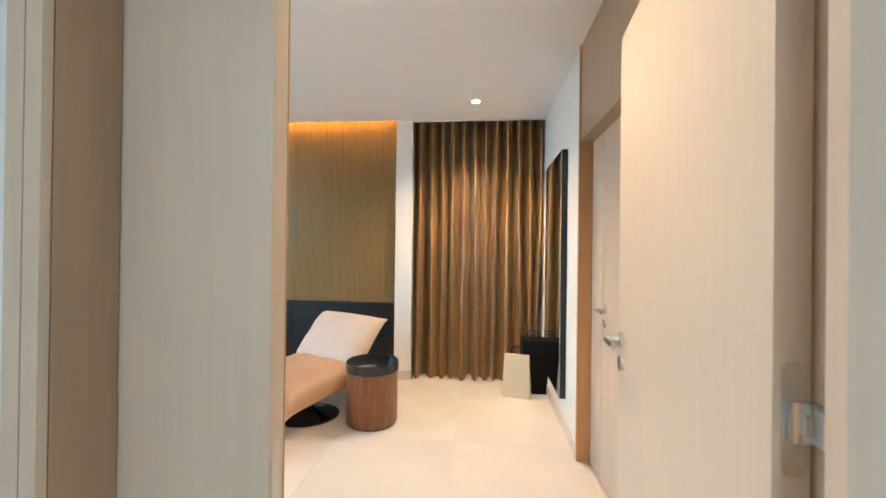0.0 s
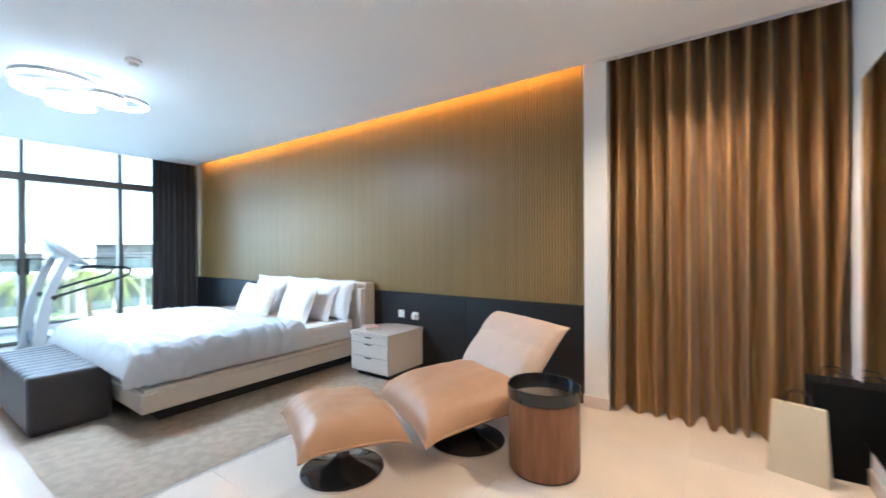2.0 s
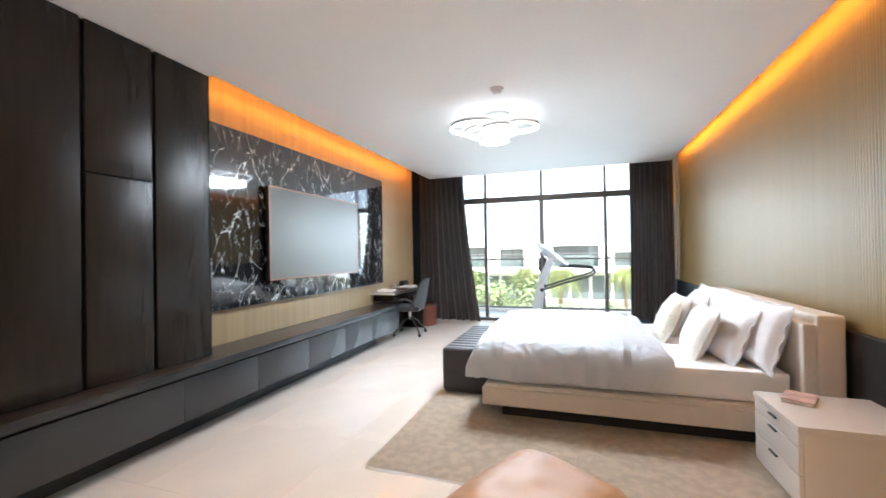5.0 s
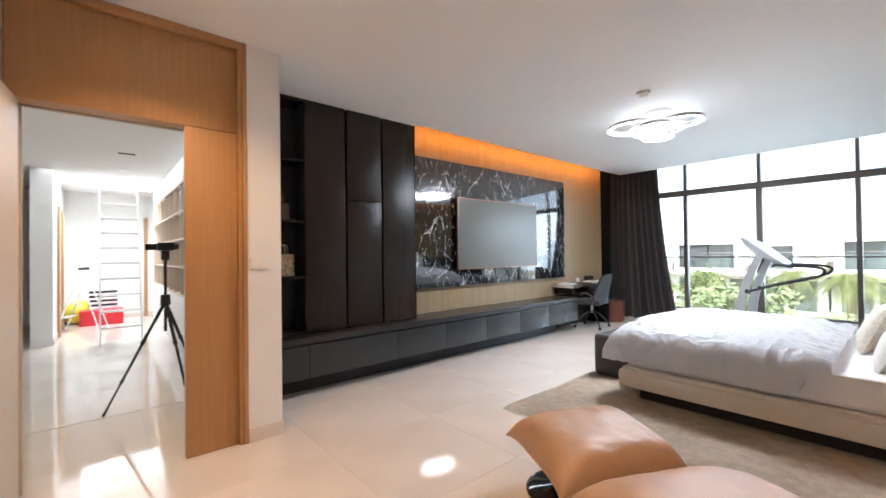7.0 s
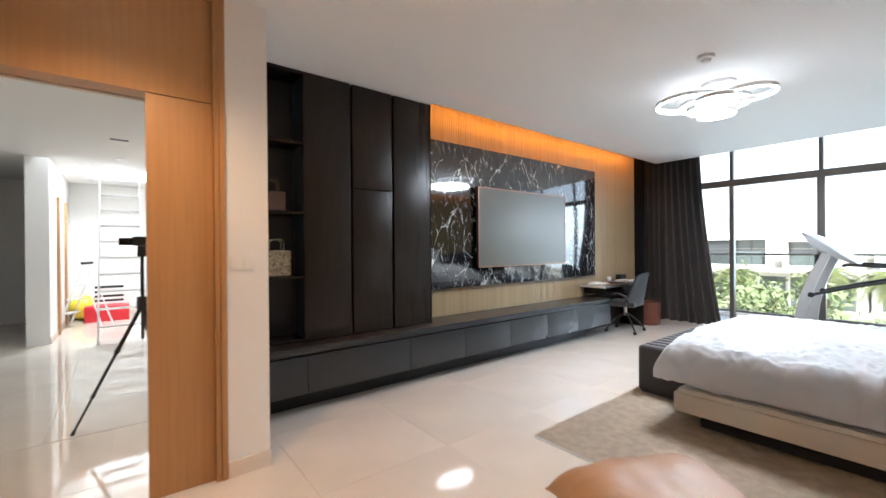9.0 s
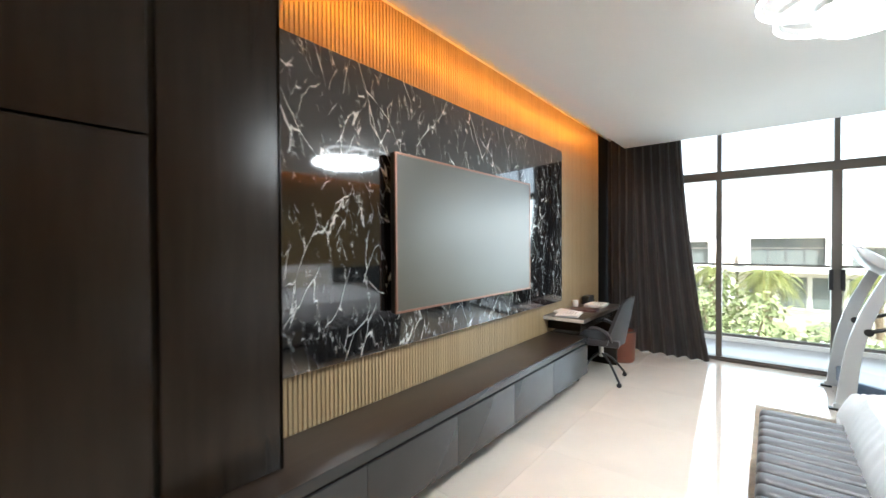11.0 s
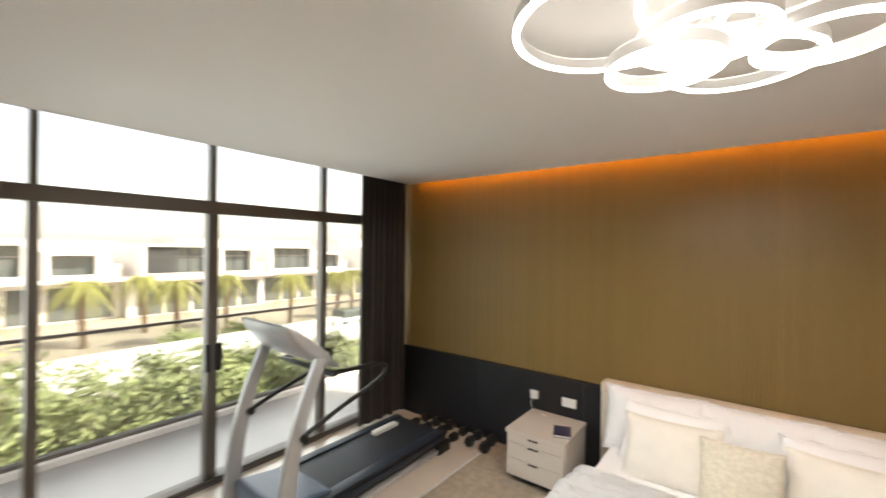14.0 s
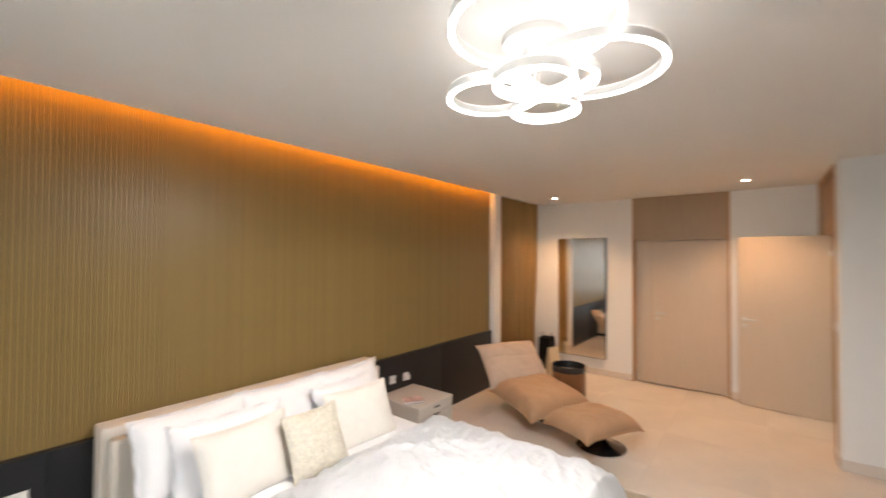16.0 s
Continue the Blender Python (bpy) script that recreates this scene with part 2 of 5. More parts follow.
HOUSED = mat("dark_louvre_screen", (0.10, 0.10, 0.10), 0.6, vary=0.1, scale=2)
HOUSEG = mat("grey_cladding", (0.30, 0.28, 0.26), 0.7, vary=0.1, scale=2)
HOUSEB = mat("sand_stone_cladding", (0.62, 0.54, 0.44), 0.8, vary=0.15, scale=2)
PANEG = mat("house_glass", (0.15, 0.165, 0.16), 0.10, metal=0.2)
GROUND = mat("sandy_ground", (0.40, 0.34, 0.26), 0.95, vary=0.3, scale=0.15)
LAWN = mat("lawn_grass", (0.11, 0.17, 0.04), 0.95, vary=0.4, scale=1.5, bump=0.5, bscale=30)
ROADM = mat("asphalt_light", (0.30, 0.28, 0.26), 0.9, vary=0.15, scale=1)
PAVE = mat("pavement_concrete", (0.52, 0.48, 0.42), 0.85, vary=0.12, scale=1.2)
LEAF = vary_by_object(mat("palm_leaf", (0.26, 0.26, 0.07), 0.6, vary=0.35, scale=2), 0.25)
BUSH = vary_by_object(mat("shrub_leaf", (0.31, 0.34, 0.15), 0.7, vary=0.4, scale=2), 0.3)
TRUNK = mat("palm_trunk", (0.20, 0.14, 0.09), 0.9, vary=0.3, scale=4, stretch=(1, 1, 4), bump=0.5, bscale=8)
BALC = mat("balcony_tile", (0.33, 0.315, 0.30), 0.5, vary=0.08, scale=2)

# ---- mesh helpers ----


def bm_box(bm, x0, x1, y0, y1, z0, z1, bevel=0.0, seg=2):
    vs = [bm.verts.new((x, y, z)) for x in (x0, x1) for y in (y0, y1) for z in (z0, z1)]
    fs = [bm.faces.new([vs[i] for i in f]) for f in ((0, 1, 3, 2), (4, 6, 7, 5), (0, 4, 5, 1), (2, 3, 7, 6), (0, 2, 6, 4), (1, 5, 7, 3))]
    if bevel:
        edges = {e for f in fs for e in f.edges}
        bmesh.ops.bevel(bm, geom=list(edges), offset=bevel, segments=seg, affect="EDGES", profile=0.7)
    return bm


def bm_cyl(bm, p0, p1, r0, r1=None, seg=20, cap=True):
    p0, p1 = Vector(p0), Vector(p1)
    r1 = r0 if r1 is None else r1
    axis = (p1 - p0).normalized()
    side = axis.orthogonal().normalized()
    other = axis.cross(side)
    rings = []
    for p, r in ((p0, r0), (p1, r1)):
        rings.append([bm.verts.new(p + (side * math.cos(a) + other * math.sin(a)) * r) for a in (2 * math.pi * i / seg for i in range(seg))])
    for i in range(seg):
        j = (i + 1) % seg
        bm.faces.new((rings[0][i], rings[0][j], rings[1][j], rings[1][i]))
    if cap:
        bm.faces.new(list(reversed(rings[0])))
        bm.faces.new(rings[1])
    return bm


def bm_lathe(bm, profile, seg=40, cx=0, cy=0):
    """Turn (radius, height) pairs about the z axis."""
    rings = []
    for r, z in profile:
        if r < 1e-5:
            rings.append([bm.verts.new((cx, cy, z))])
        else:
            rings.append([bm.verts.new((cx + r * math.cos(2 * math.pi * i / seg), cy + r * math.sin(2 * math.pi * i / seg), z)) for i in range(seg)])
    for a, b in zip(rings, rings[1:]):
        for i in range(seg):
            j = (i + 1) % seg
            if len(a) == 1 and len(b) > 1:
                bm.faces.new((a[0], b[i], b[j]))
            elif len(b) == 1 and len(a) > 1:
                bm.faces.new((a[i], a[j], b[0]))
            elif len(a) > 1:
                bm.faces.new((a[i], a[j], b[j], b[i]))
    return bm


def bm_tube(bm, points, r, seg=10, closed=False):
    pts = [Vector(p) for p in points]
    n = len(pts)
    rings = []
    up = None
    for i, p in enumerate(pts):
        a = pts[(i - 1) % n] if closed or i > 0 else p
        b = pts[(i + 1) % n] if closed or i < n - 1 else p
        d = (b - a).normalized()
        if up is None:
            up = d.orthogonal().normalized()
        up = (up - d * up.dot(d)).normalized()
        o = d.cross(up)
        rings.append([bm.verts.new(p + (up * math.cos(t) + o * math.sin(t)) * r) for t in (2 * math.pi * k / seg for k in range(seg))])
    for i in range(n if closed else n - 1):
        a, b = rings[i], rings[(i + 1) % n]
        for k in range(seg):
            bm.faces.new((a[k], a[(k + 1) % seg], b[(k + 1) % seg], b[k]))
    if not closed:
        bm.faces.new(list(reversed(rings[0])))
        bm.faces.new(rings[-1])
    return bm


def smooth_path(pts, n=8):
    """Catmull-Rom points through pts."""
    p = [Vector(q) for q in pts]
    p = [2 * p[0] - p[1]] + p + [2 * p[-1] - p[-2]]
    out = []
    for i in range(1, len(p) - 2):
        for k in range(n):
            t = k / n
            out.append(0.5 * ((2 * p[i]) + (p[i + 1] - p[i - 1]) * t + (2 * p[i - 1] - 5 * p[i] + 4 * p[i + 1] - p[i + 2]) * t * t
                              + (3 * p[i] - p[i - 1] - 3 * p[i + 1] + p[i + 2]) * t ** 3))
    return out + [p[-2]]


def finish(bm, name, smooth=True):
    bmesh.ops.recalc_face_normals(bm, faces=bm.faces)
    me = bpy.data.meshes.new(name)
    if smooth:
        for f in bm.faces:
            f.smooth = True
        for e in bm.edges:
            if len(e.link_faces) == 2 and e.calc_face_angle(0) > 0.6:
                e.smooth = False
    bm.to_mesh(me)
    bm.free()
    return me


def part(name, bm, material, parent, label="", at=None):
    ob = new(name, finish(bm, name))
    ob.data.materials.append(material)
    ob.parent = parent
    if at is not None:
        ob.matrix_local = at
    if label:
        ob["label"] = label
    return ob


def box(name, dims, material, parent, bevel=0.003, label="", seg=2):
    return part(name, bm_box(bmesh.new(), *dims, bevel, seg), material, parent, label)


def thing(name, at, label, category, group=""):
    ob = new(name)
    ob.empty_display_size = 0.1
    ob.matrix_basis = at
    return tagged(ob, label, category, group)


def struct(name, dims, material, bevel=0.0, label=""):
    ob = new(name, finish(bm_box(bmesh.new(), *dims, bevel), name))
    ob.data.materials.append(material)
    return tagged(ob, label, kind="structure")


# ---- structure ----
H, XW, XR, YE, YT, YS = 2.9, -8.03, 1.01, 1.12, 0.13, 4.937
floor = tagged(new("floor", finish(bm_box(bmesh.new(), XW - 0.03, XR + 0.3, -0.2, 5.4, -0.3, -0.012), "floor")), "cream marble tiled floor, polished", kind="structure")
floor.data.materials.append(JOINT)
hall_floor = tagged(new("floor", finish(bm_box(bmesh.new(), -1.3, 2.6, -9.2, -0.2, -0.3, -0.012), "floor")), "cream marble hall floor, polished", kind="structure")
hall_floor.data.materials.append(JOINT)

# bedroom ceiling, with open coves along the slatted walls
CY0, CY1, CX0 = 0.395, 4.82, -7.65
ceil_bm = bmesh.new()
bm_box(ceil_bm, CX0, 1.01, 0.42, CY1, H, H + 0.05)
bm_box(ceil_bm, -2.49, 1.01, -0.2, 0.42, H, H + 0.05)
bm_box(ceil_bm, -8.4, 1.3, -0.4, 5.5, H + 0.24, H + 0.34)
ceiling = tagged(new("ceiling", finish(ceil_bm, "ceiling")), "smooth white ceiling with recessed cove edges", kind="structure")
ceiling.data.materials.append(CEIL)
struct("ceiling_edge", (CX0 - 0.01, CX0, 0.42, CY1, H - 0.002, H + 0.23), CEIL)
struct("wall_north", (-8.4, -0.65, 4.97, 5.17, -0.3, H + 0.24), PAINT, label="wall behind the slatted headboard panelling")
struct("wall_pilaster", (-0.645, -0.462, 4.85, 5.6, 0, H + 0.24), PAINT, label="white pilaster between slats and curtain")
struct("baseboard", (-0.655, -0.452, 4.84, 4.9, 0.0, 0.10), SKIRT, 0.002, "stone skirting round the pilaster")
# unseen wall put where a window lies behind the curtain, keeping its light out
struct("wall_recess", (-0.462, 1.3, 5.36, 5.56, -0.3, H + 0.24), PAINT, label="unseen closing wall in place of the window behind the curtain")
struct("ceiling_edge", (-0.462, 1.01, 4.87, 4.88, H - 0.002, H + 0.23), CEIL)
# east wall with a door opening
D2A, D2B, D2Z = 2.03, 3.30, 2.216
struct("wall_east", (XR, XR + 0.25, D2B, 5.56, -0.3, H + 0.24), PAINT, label="white wall with the mirror")
struct("wall_east", (XR, XR + 0.25, 0.9, D2A, -0.3, H + 0.24), PAINT, label="white wall beside the entrance")
struct("wall_east", (XR + 0.16, XR + 0.25, D2A, D2B, -0.3, H + 0.24), PAINT, label="wall behind the side door")
struct("baseboard", (XR - 0.012, XR - 0.001, D2B + 0.002, 4.88, 0, 0.10), SKIRT, 0.002, "stone skirting")
struct("baseboard", (XR - 0.012, XR - 0.001, YE + 0.002, D2A - 0.002, 0, 0.10), SKIRT, 0.002, "stone skirting")
# entrance wall
FX0, FX1 = -0.404, 0.875
struct("wall_entrance", (-0.645, FX0, 0.95, YE, -0.3, H + 0.24), PAINT, label="white wall end beside the entrance")
struct("wall_entrance", (FX1, XR, 0.95, YE, -0.3, H + 0.24), PAINT, label="white wall strip beside the entrance")
struct("wall_column", (-0.637, -0.437, -0.4, 0.948, -0.3, H + 0.24), PAINT, label="white wall closing the cabinet recess")
struct("baseboard", (-0.649, FX0 - 0.002, YE + 0.001, YE + 0.013, 0, 0.10), SKIRT, 0.002, "stone skirting")
struct("baseboard", (-0.649, -0.638, 0.56, YE + 0.001, 0, 0.10), SKIRT, 0.002, "stone skirting")
struct("wall_south", (-8.4, -0.637, -0.4, 0.09, -0.3, H + 0.24), PAINT, label="wall behind the screen and cabinets")

# window wall
M1, M2, M3 = 1.508, 2.625, 3.784
struct("wall_window", (-8.2, -7.97, 4.88, 4.97, -0.3, H + 0.24), PAINT)
struct("wall_window", (-8.2, -7.97, 0.09, 0.16, -0.3, H + 0.24), PAINT)


def window_wall():
    w = tagged(new("window_1"), "bronze aluminium full-height sliding window wall onto the balcony", "window", kind="structure")
    x0, x1 = XW - 0.05, XW + 0.05
    for y in (0.18, M1, M2, M3, 4.86):
        wd = 0.045 if y == M2 else 0.032
        box("mullion", (x0, x1, y - wd, y + wd, 0.055, 2.375), ALU, w, 0.003)
        box("mullion", (x0, x1, y - 0.025, y + 0.025, 2.486, 3.1), ALU, w, 0.003)
    box("transom", (x0 - 0.01, x1 + 0.01, 0.16, 4.88, 2.375, 2.486), ALU, w, 0.004)
    box("window_sill", (x0 - 0.02, x1 + 0.02, 0.16, 4.88, -0.02, 0.055), ALU, w, 0.004)
    box("window_head", (x0, x1, 0.16, 4.88, 3.1, 3.14), ALU, w, 0.003)
    ys = (0.18, M1, M2, M3, 4.86)
    for a, b in zip(ys, ys[1:]):
        for z0, z1 in ((0.055, 2.375), (2.486, 3.1)):
            p = box("pane", (XW - 0.006, XW + 0.006, a + 0.03, b - 0.03, z0, z1), GLASS, w, 0)
            p.visible_shadow = False
    for a, b in ((M1, M2), (M2, M3)):
        box("track", (XW + 0.052, XW + 0.085, a, b, 0.0, 0.03), ALU, w, 0.002)
    for y in (M2 - 0.05, M2 + 0.05):
        box("door_handle", (XW + 0.052, XW + 0.09, y - 0.02, y + 0.02, 1.0, 1.24), BLACK, w, 0.006)
    return w


window_wall()
struct("window_head_wall", (-8.15, -7.9, 0.09, 4.97, 3.14, 3.26), PAINT)

# balcony
balcony = struct("balcony_floor", (-9.5, -8.08, -1.0, 6.4, -0.28, -0.02), BALC, label="pale tiled balcony floor")
struct("balcony_kerb", (-9.62, -9.42, -1.0, 6.4, -0.02, 0.045), HOUSEW, 0.005)


def balustrade():
    b = tagged(new("balustrade"), "frameless glass balcony balustrade with slim metal top rail", "railing", kind="structure")
    for i in range(5):
        y = -1.0 + i * 1.48
        p = box("glass_panel", (-9.53, -9.515, y + 0.01, y + 1.47, 0.085, 1.185), RAILG, b, 0)
        p.visible_shadow = False
    box("top_rail", (-9.545, -9.50, -1.0, 6.4, 1.185, 1.22), ALU, b, 0.006)
    box("base_channel", (-9.56, -9.48, -1.0, 6.4, 0.045, 0.085), ALU, b, 0.004)
    return b


balustrade()

# slatted panelling frames
head_back = struct("panel_backing", (-7.9, -0.647, 4.954, 4.969, 0.84, H + 0.2), GAP)
tv_back = struct("panel_backing", (-7.42, -2.49, 0.092, 0.112, 0.53, H + 0.2), GAP)
struct("panel_dark_edge", (-7.96, -7.42, 0.092, 0.125, 0.0, H + 0.2), MATT, label="dark strip at the end of the slats")
struct("panel_below_desk", (-7.42, -5.82, 0.092, 0.112, 0.0, 0.528), GAP)
head_low = tagged(new("headboard_panelling"), "dark leatherette lower wall panelling behind the bed", kind="structure")
for i in range(6):
    x0 = -7.9 + i * 7.25 / 6
    box("panel", (x0 + 0.001, x0 + 7.25 / 6 - 0.001, 4.90, 4.965, 0.0, 0.832), PANEL, head_low, 0.003)
box("top_trim", (-7.9, -0.65, 4.893, 4.944, 0.834, 0.846), BLACK, head_low, 0.002)


def cove(name, x0, x1, y, lip):
    c = thing(name, pose(0, 0, 0), "amber LED strip hidden in the ceiling cove above the slats", "led strip", "cove light strips")
    box("strip", (x0, x1, y - 0.012, y + 0.012, H + 0.06, H + 0.072), AMBER, c, 0)
    return c


cove("cove_light", -7.6, -0.7, 4.83, 1)
cove("cove_light", -7.4, -2.55, 0.45, -1)
area("cove_glow", (-4.1, 4.86, H + 0.1), (-4.1, 4.93, H - 0.6), 6.8, 0.03, 4.8, (1.0, 0.31, 0.01))
area("cove_glow", (-4.95, 0.36, H + 0.1), (-4.95, 0.10, H - 0.5), 4.8, 0.03, 6.5, (1.0, 0.28, 0.01))

# hall beyond the entrance
HH = 2.75
hall_ceiling_bm = bmesh.new()
bm_box(hall_ceiling_bm, -1.3, 2.6, -5.0, -0.4, HH, HH + 0.1)
bm_box(hall_ceiling_bm, -0.43, 2.6, -0.4, 0.94, HH, HH + 0.1)
bm_box(hall_ceiling_bm, -1.3, -0.45, -9.2, -5.0, HH, HH + 0.1)
bm_box(hall_ceiling_bm, 0.65, 2.6, -9.2, -5.0, HH, HH + 0.1)
bm_box(hall_ceiling_bm, -0.45, 0.65, -9.2, -6.3, HH, HH + 0.1)
bm_box(hall_ceiling_bm, -1.3, 2.6, -9.2, -0.45, HH + 0.9, HH + 1.0)
hall_ceiling = tagged(new("ceiling", finish(hall_ceiling_bm, "ceiling")), "white hall ceiling with an open loft hatch", kind="structure")
hall_ceiling.data.materials.append(CEIL)
area("loft_light", (0.1, -5.65, HH + 0.85), (0.1, -5.65, 0), 1.0, 1.2, 62, (1, 0.98, 0.95))
struct("wall_hall_end", (-1.3, 2.6, -7.4, -7.2, -0.3, HH + 1), PAINT, label="white end wall of the hall")
struct("wall_hall_west", (-1.1, -0.645, -0.42, -0.402, -0.3, HH + 0.6), PAINT)
for x0, x1, y0, y1 in ((0.91, 0.948, -6.3, -6.2), (0.91, 0.948, -5.3, -5.2), (-0.45, -0.38, -7.198, -7.17)):
    struct("door_frame_hall", (x0, x1, y0, y1, 0, 2.25), OAKD_LAMPLIT, 0.003, "wood door frame in the hall")
struct("wall_hall_west", (-1.1, -0.95, -7.2, -0.4, -0.3, HH + 1), PAINT)
struct("wall_hall_east", (0.95, 1.2, -7.2, -4.4, -0.3, HH + 1), PAINT, label="white hall wall with a corner")
struct("wall_hall_east", (2.4, 2.6, -7.4, 0.95, -0.3, HH + 1), PAINT)
struct("wall_hall_north", (XR + 0.0, 2.6, 0.75, 0.948, -0.3, HH + 1), PAINT)
struct("baseboard", (0.938, 0.949, -7.2, -4.4, 0, 0.10), SKIRT, 0.002)
struct("baseboard", (-0.95, 0.95, -7.199, -7.188, 0, 0.10), SKIRT, 0.002)


# ---- doors ----
def lever(parent, x, y, z, nx, ny, along):
    """Lever handle with round rose on a face with normal (nx, ny); the lever points along (ax, ay)."""
    ax, ay = along
    bm = bmesh.new()
    bm_cyl(bm, (x, y, z), (x + nx * 0.012, y + ny * 0.012, z), 0.026, seg=20)
    part("rose", bm, STEEL, parent, "brushed steel rose")
    bm = bmesh.new()
    bm_tube(bm, smooth_path([(x + nx * 0.01, y + ny * 0.01, z), (x + nx * 0.05, y + ny * 0.05, z), (x + nx * 0.06 + ax * 0.03, y + ny * 0.06 + ay * 0.03, z),
                             (x + nx * 0.06 + ax * 0.13, y + ny * 0.06 + ay * 0.13, z)], 5), 0.0095, 10)
    part("door_handle", bm, STEEL, parent, "brushed steel lever handle")
    bm = bmesh.new()
    bm_cyl(bm, (x, y, z - 0.085), (x + nx * 0.012, y + ny * 0.012, z - 0.085), 0.024, seg=20)
    bm_box(bm, x - 0.004 + nx * 0.006, x + 0.004 + nx * 0.008, y - 0.004 + ny * 0.006, y + 0.004 + ny * 0.008, z - 0.1, z - 0.075)
    part("keyhole_plate", bm, STEEL, parent, "brushed steel key plate")


def capsule(bm, c, u, v, n, w, h, t):
    """A pill-shaped plate of width w, height h, thickness t: centre c, axes u (across), v (up), n (out)."""
    c, u, v, n = (Vector(q) for q in (c, u, v, n))
    pts = []
    for k in range(24):
        a = 2 * math.pi * k / 24
        pts.append(c + u * (w / 2 * math.cos(a)) + v * (w / 2 * math.sin(a) + math.copysign(h / 2 - w / 2, math.sin(a) + 1e-9)))
    a = [bm.verts.new(p) for p in pts]
    b = [bm.verts.new(p + n * t) for p in pts]
    bm.faces.new(b)
    for k in range(24):
        bm.faces.new((a[k], a[(k + 1) % 24], b[(k + 1) % 24], b[k]))
    return bm


def hinge(parent, z):
    """Concealed hinge: one plate on the leaf's edge, one on the frame, and the link between them."""
    part("hinge_plate", capsule(bmesh.new(), (0.008, 0, z), (1, 0, 0), (0, 0, 1), (0, -1, 0), 0.03, 0.17, 0.0015), STEEL, parent, "brushed steel hinge plate")
    part("hinge_plate", capsule(bmesh.new(), (0.037, -0.045, z), (0.11, 1, 0), (0, 0, 1), (-1, 0.11, 0), 0.03, 0.17, 0.0015), STEEL, parent, "brushed steel hinge plate")
    bm = bm_box(bmesh.new(), 0.0, 0.036, -0.016, -0.002, z - 0.03, z + 0.03, 0.004)
    part("hinge_knuckle", bm, CHROME, parent, "chrome concealed hinge link")
    part("hinge_link", bm_box(bmesh.new(), 0.012, 0.022, -0.021, -0.016, z - 0.014, z + 0.014, 0.002), STEEL, parent)
    part("hinge_arm", bm_box(bmesh.new(), 0.022, 0.038, -0.05, -0.0165, z - 0.026, z + 0.026, 0.003), STEEL, parent)


DH = 2.235
door_1 = tagged(new("door_1"), "pale oak veneer entrance door set with open main leaf and overpanel", "door", kind="structure")
box("frame", (FX0, -0.372, 0.952, YE + 0.016, 0.0, H - 0.002), OAKD_LAMPLIT, door_1, 0.003)
box("frame", (-0.370, -0.345, 0.952, YE + 0.010, 0.0, H - 0.002), OAKD_LAMPLIT, door_1, 0.002)
box("frame", (0.842, FX1, 0.938, YE + 0.016, 0.0, H - 0.002), OAKD_LAMPLIT, door_1, 0.003)
box("frame", (0.807, 0.840, 0.938, YE + 0.010, 0.0, H - 0.002), OAKD_LESS_LIT, door_1, 0.002)
box("frame", (-0.343, 0.805, 0.952, YE + 0.012, H - 0.06, H - 0.002), OAKD_LAMPLIT, door_1, 0.003)
box("door_stop", (-0.344, -0.299, 0.932, 1.043, 0.0, DH), OAKD_LESS_LIT, door_1, 0.002)
box("overpanel", (-0.343, 0.805, 0.96, 1.10, DH + 0.006, H - 0.062), OAKD_LAMPLIT, door_1, 0.002)
box("fixed_leaf", (-0.342, -0.022, 1.045, 1.095, 0.004, DH), OAK, door_1, 0.002, "closed narrow oak leaf")
# skin added over the pale leaf, coloured as the warm lamp lights it
box("leaf_lamplit_skin", (-0.342, -0.022, 1.0955, 1.101, 0.004, DH), OAKD_LAMPLIT, door_1, 0.001, "thin added skin on the room side, lamplight put into its amber colour")
box("strike_plate", (-0.0235, -0.0205, 1.055, 1.08, 0.92, 1.12), STEEL, door_1, 0.0008, "steel strike plate")
box("architrave", (-0.357, -0.328, 0.914, 0.93, 0, H - 0.3), OAK, door_1, 0.002)
box("architrave", (-0.326, -0.299, 0.914, 0.93, 0, H - 0.3), OAK, door_1, 0.002)
box("architrave", (0.752, 1.06, 0.905, 0.936, 0, H - 0.3), OAK, door_1, 0.002)
box("architrave", (-0.298, 0.75, 0.914, 0.95, DH + 0.0, H - 0.3), OAK, door_1, 0.002)
leaf_at = pose(0.774, 1.03, 0, 0, 0, -4.9)
leaf = new("main_leaf", finish(bm_box(bmesh.new(), -0.018, 0.032, 0.0, 0.905, 0.006, DH + 0.006, 0.002), "main_leaf"))
leaf.data.materials.append(OAK)
leaf.parent = door_1
leaf.matrix_local = leaf_at
leaf["label"] = "open oak veneer door leaf"
lever(leaf, -0.018, 0.845, 1.147, -1, 0, (0, -1))
lever(leaf, 0.032, 0.845, 1.147, 1, 0, (0, -1))
box("leaf_edge", (-0.017, 0.031, 0.9052, 0.909, 0.01, DH), OAKD_LAMPLIT, leaf, 0.0005, "amber-brown edge banding of the leaf")
keys = part("key_bunch", bm_box(bm_box(bmesh.new(), 0.05, 0.053, 0.835, 0.855, 0.93, 1.02, 0.001), 0.045, 0.048, 0.84, 0.865, 0.90, 0.985, 0.001), STEEL, leaf, "steel keys hanging in the lock")
for z in (0.28, 1.213, 2.02):
    hinge(leaf, z)

door_2 = tagged(new("door_2"), "closed pale oak veneer side door with narrow leaf and overpanel", "door", kind="structure")
for y0, y1 in ((D2A, D2A + 0.03), (D2B - 0.03, D2B)):
    box("frame", (XR - 0.014, XR + 0.155, y0, y1, 0, H - 0.002), OAKD_LAMPLIT, door_2, 0.003)
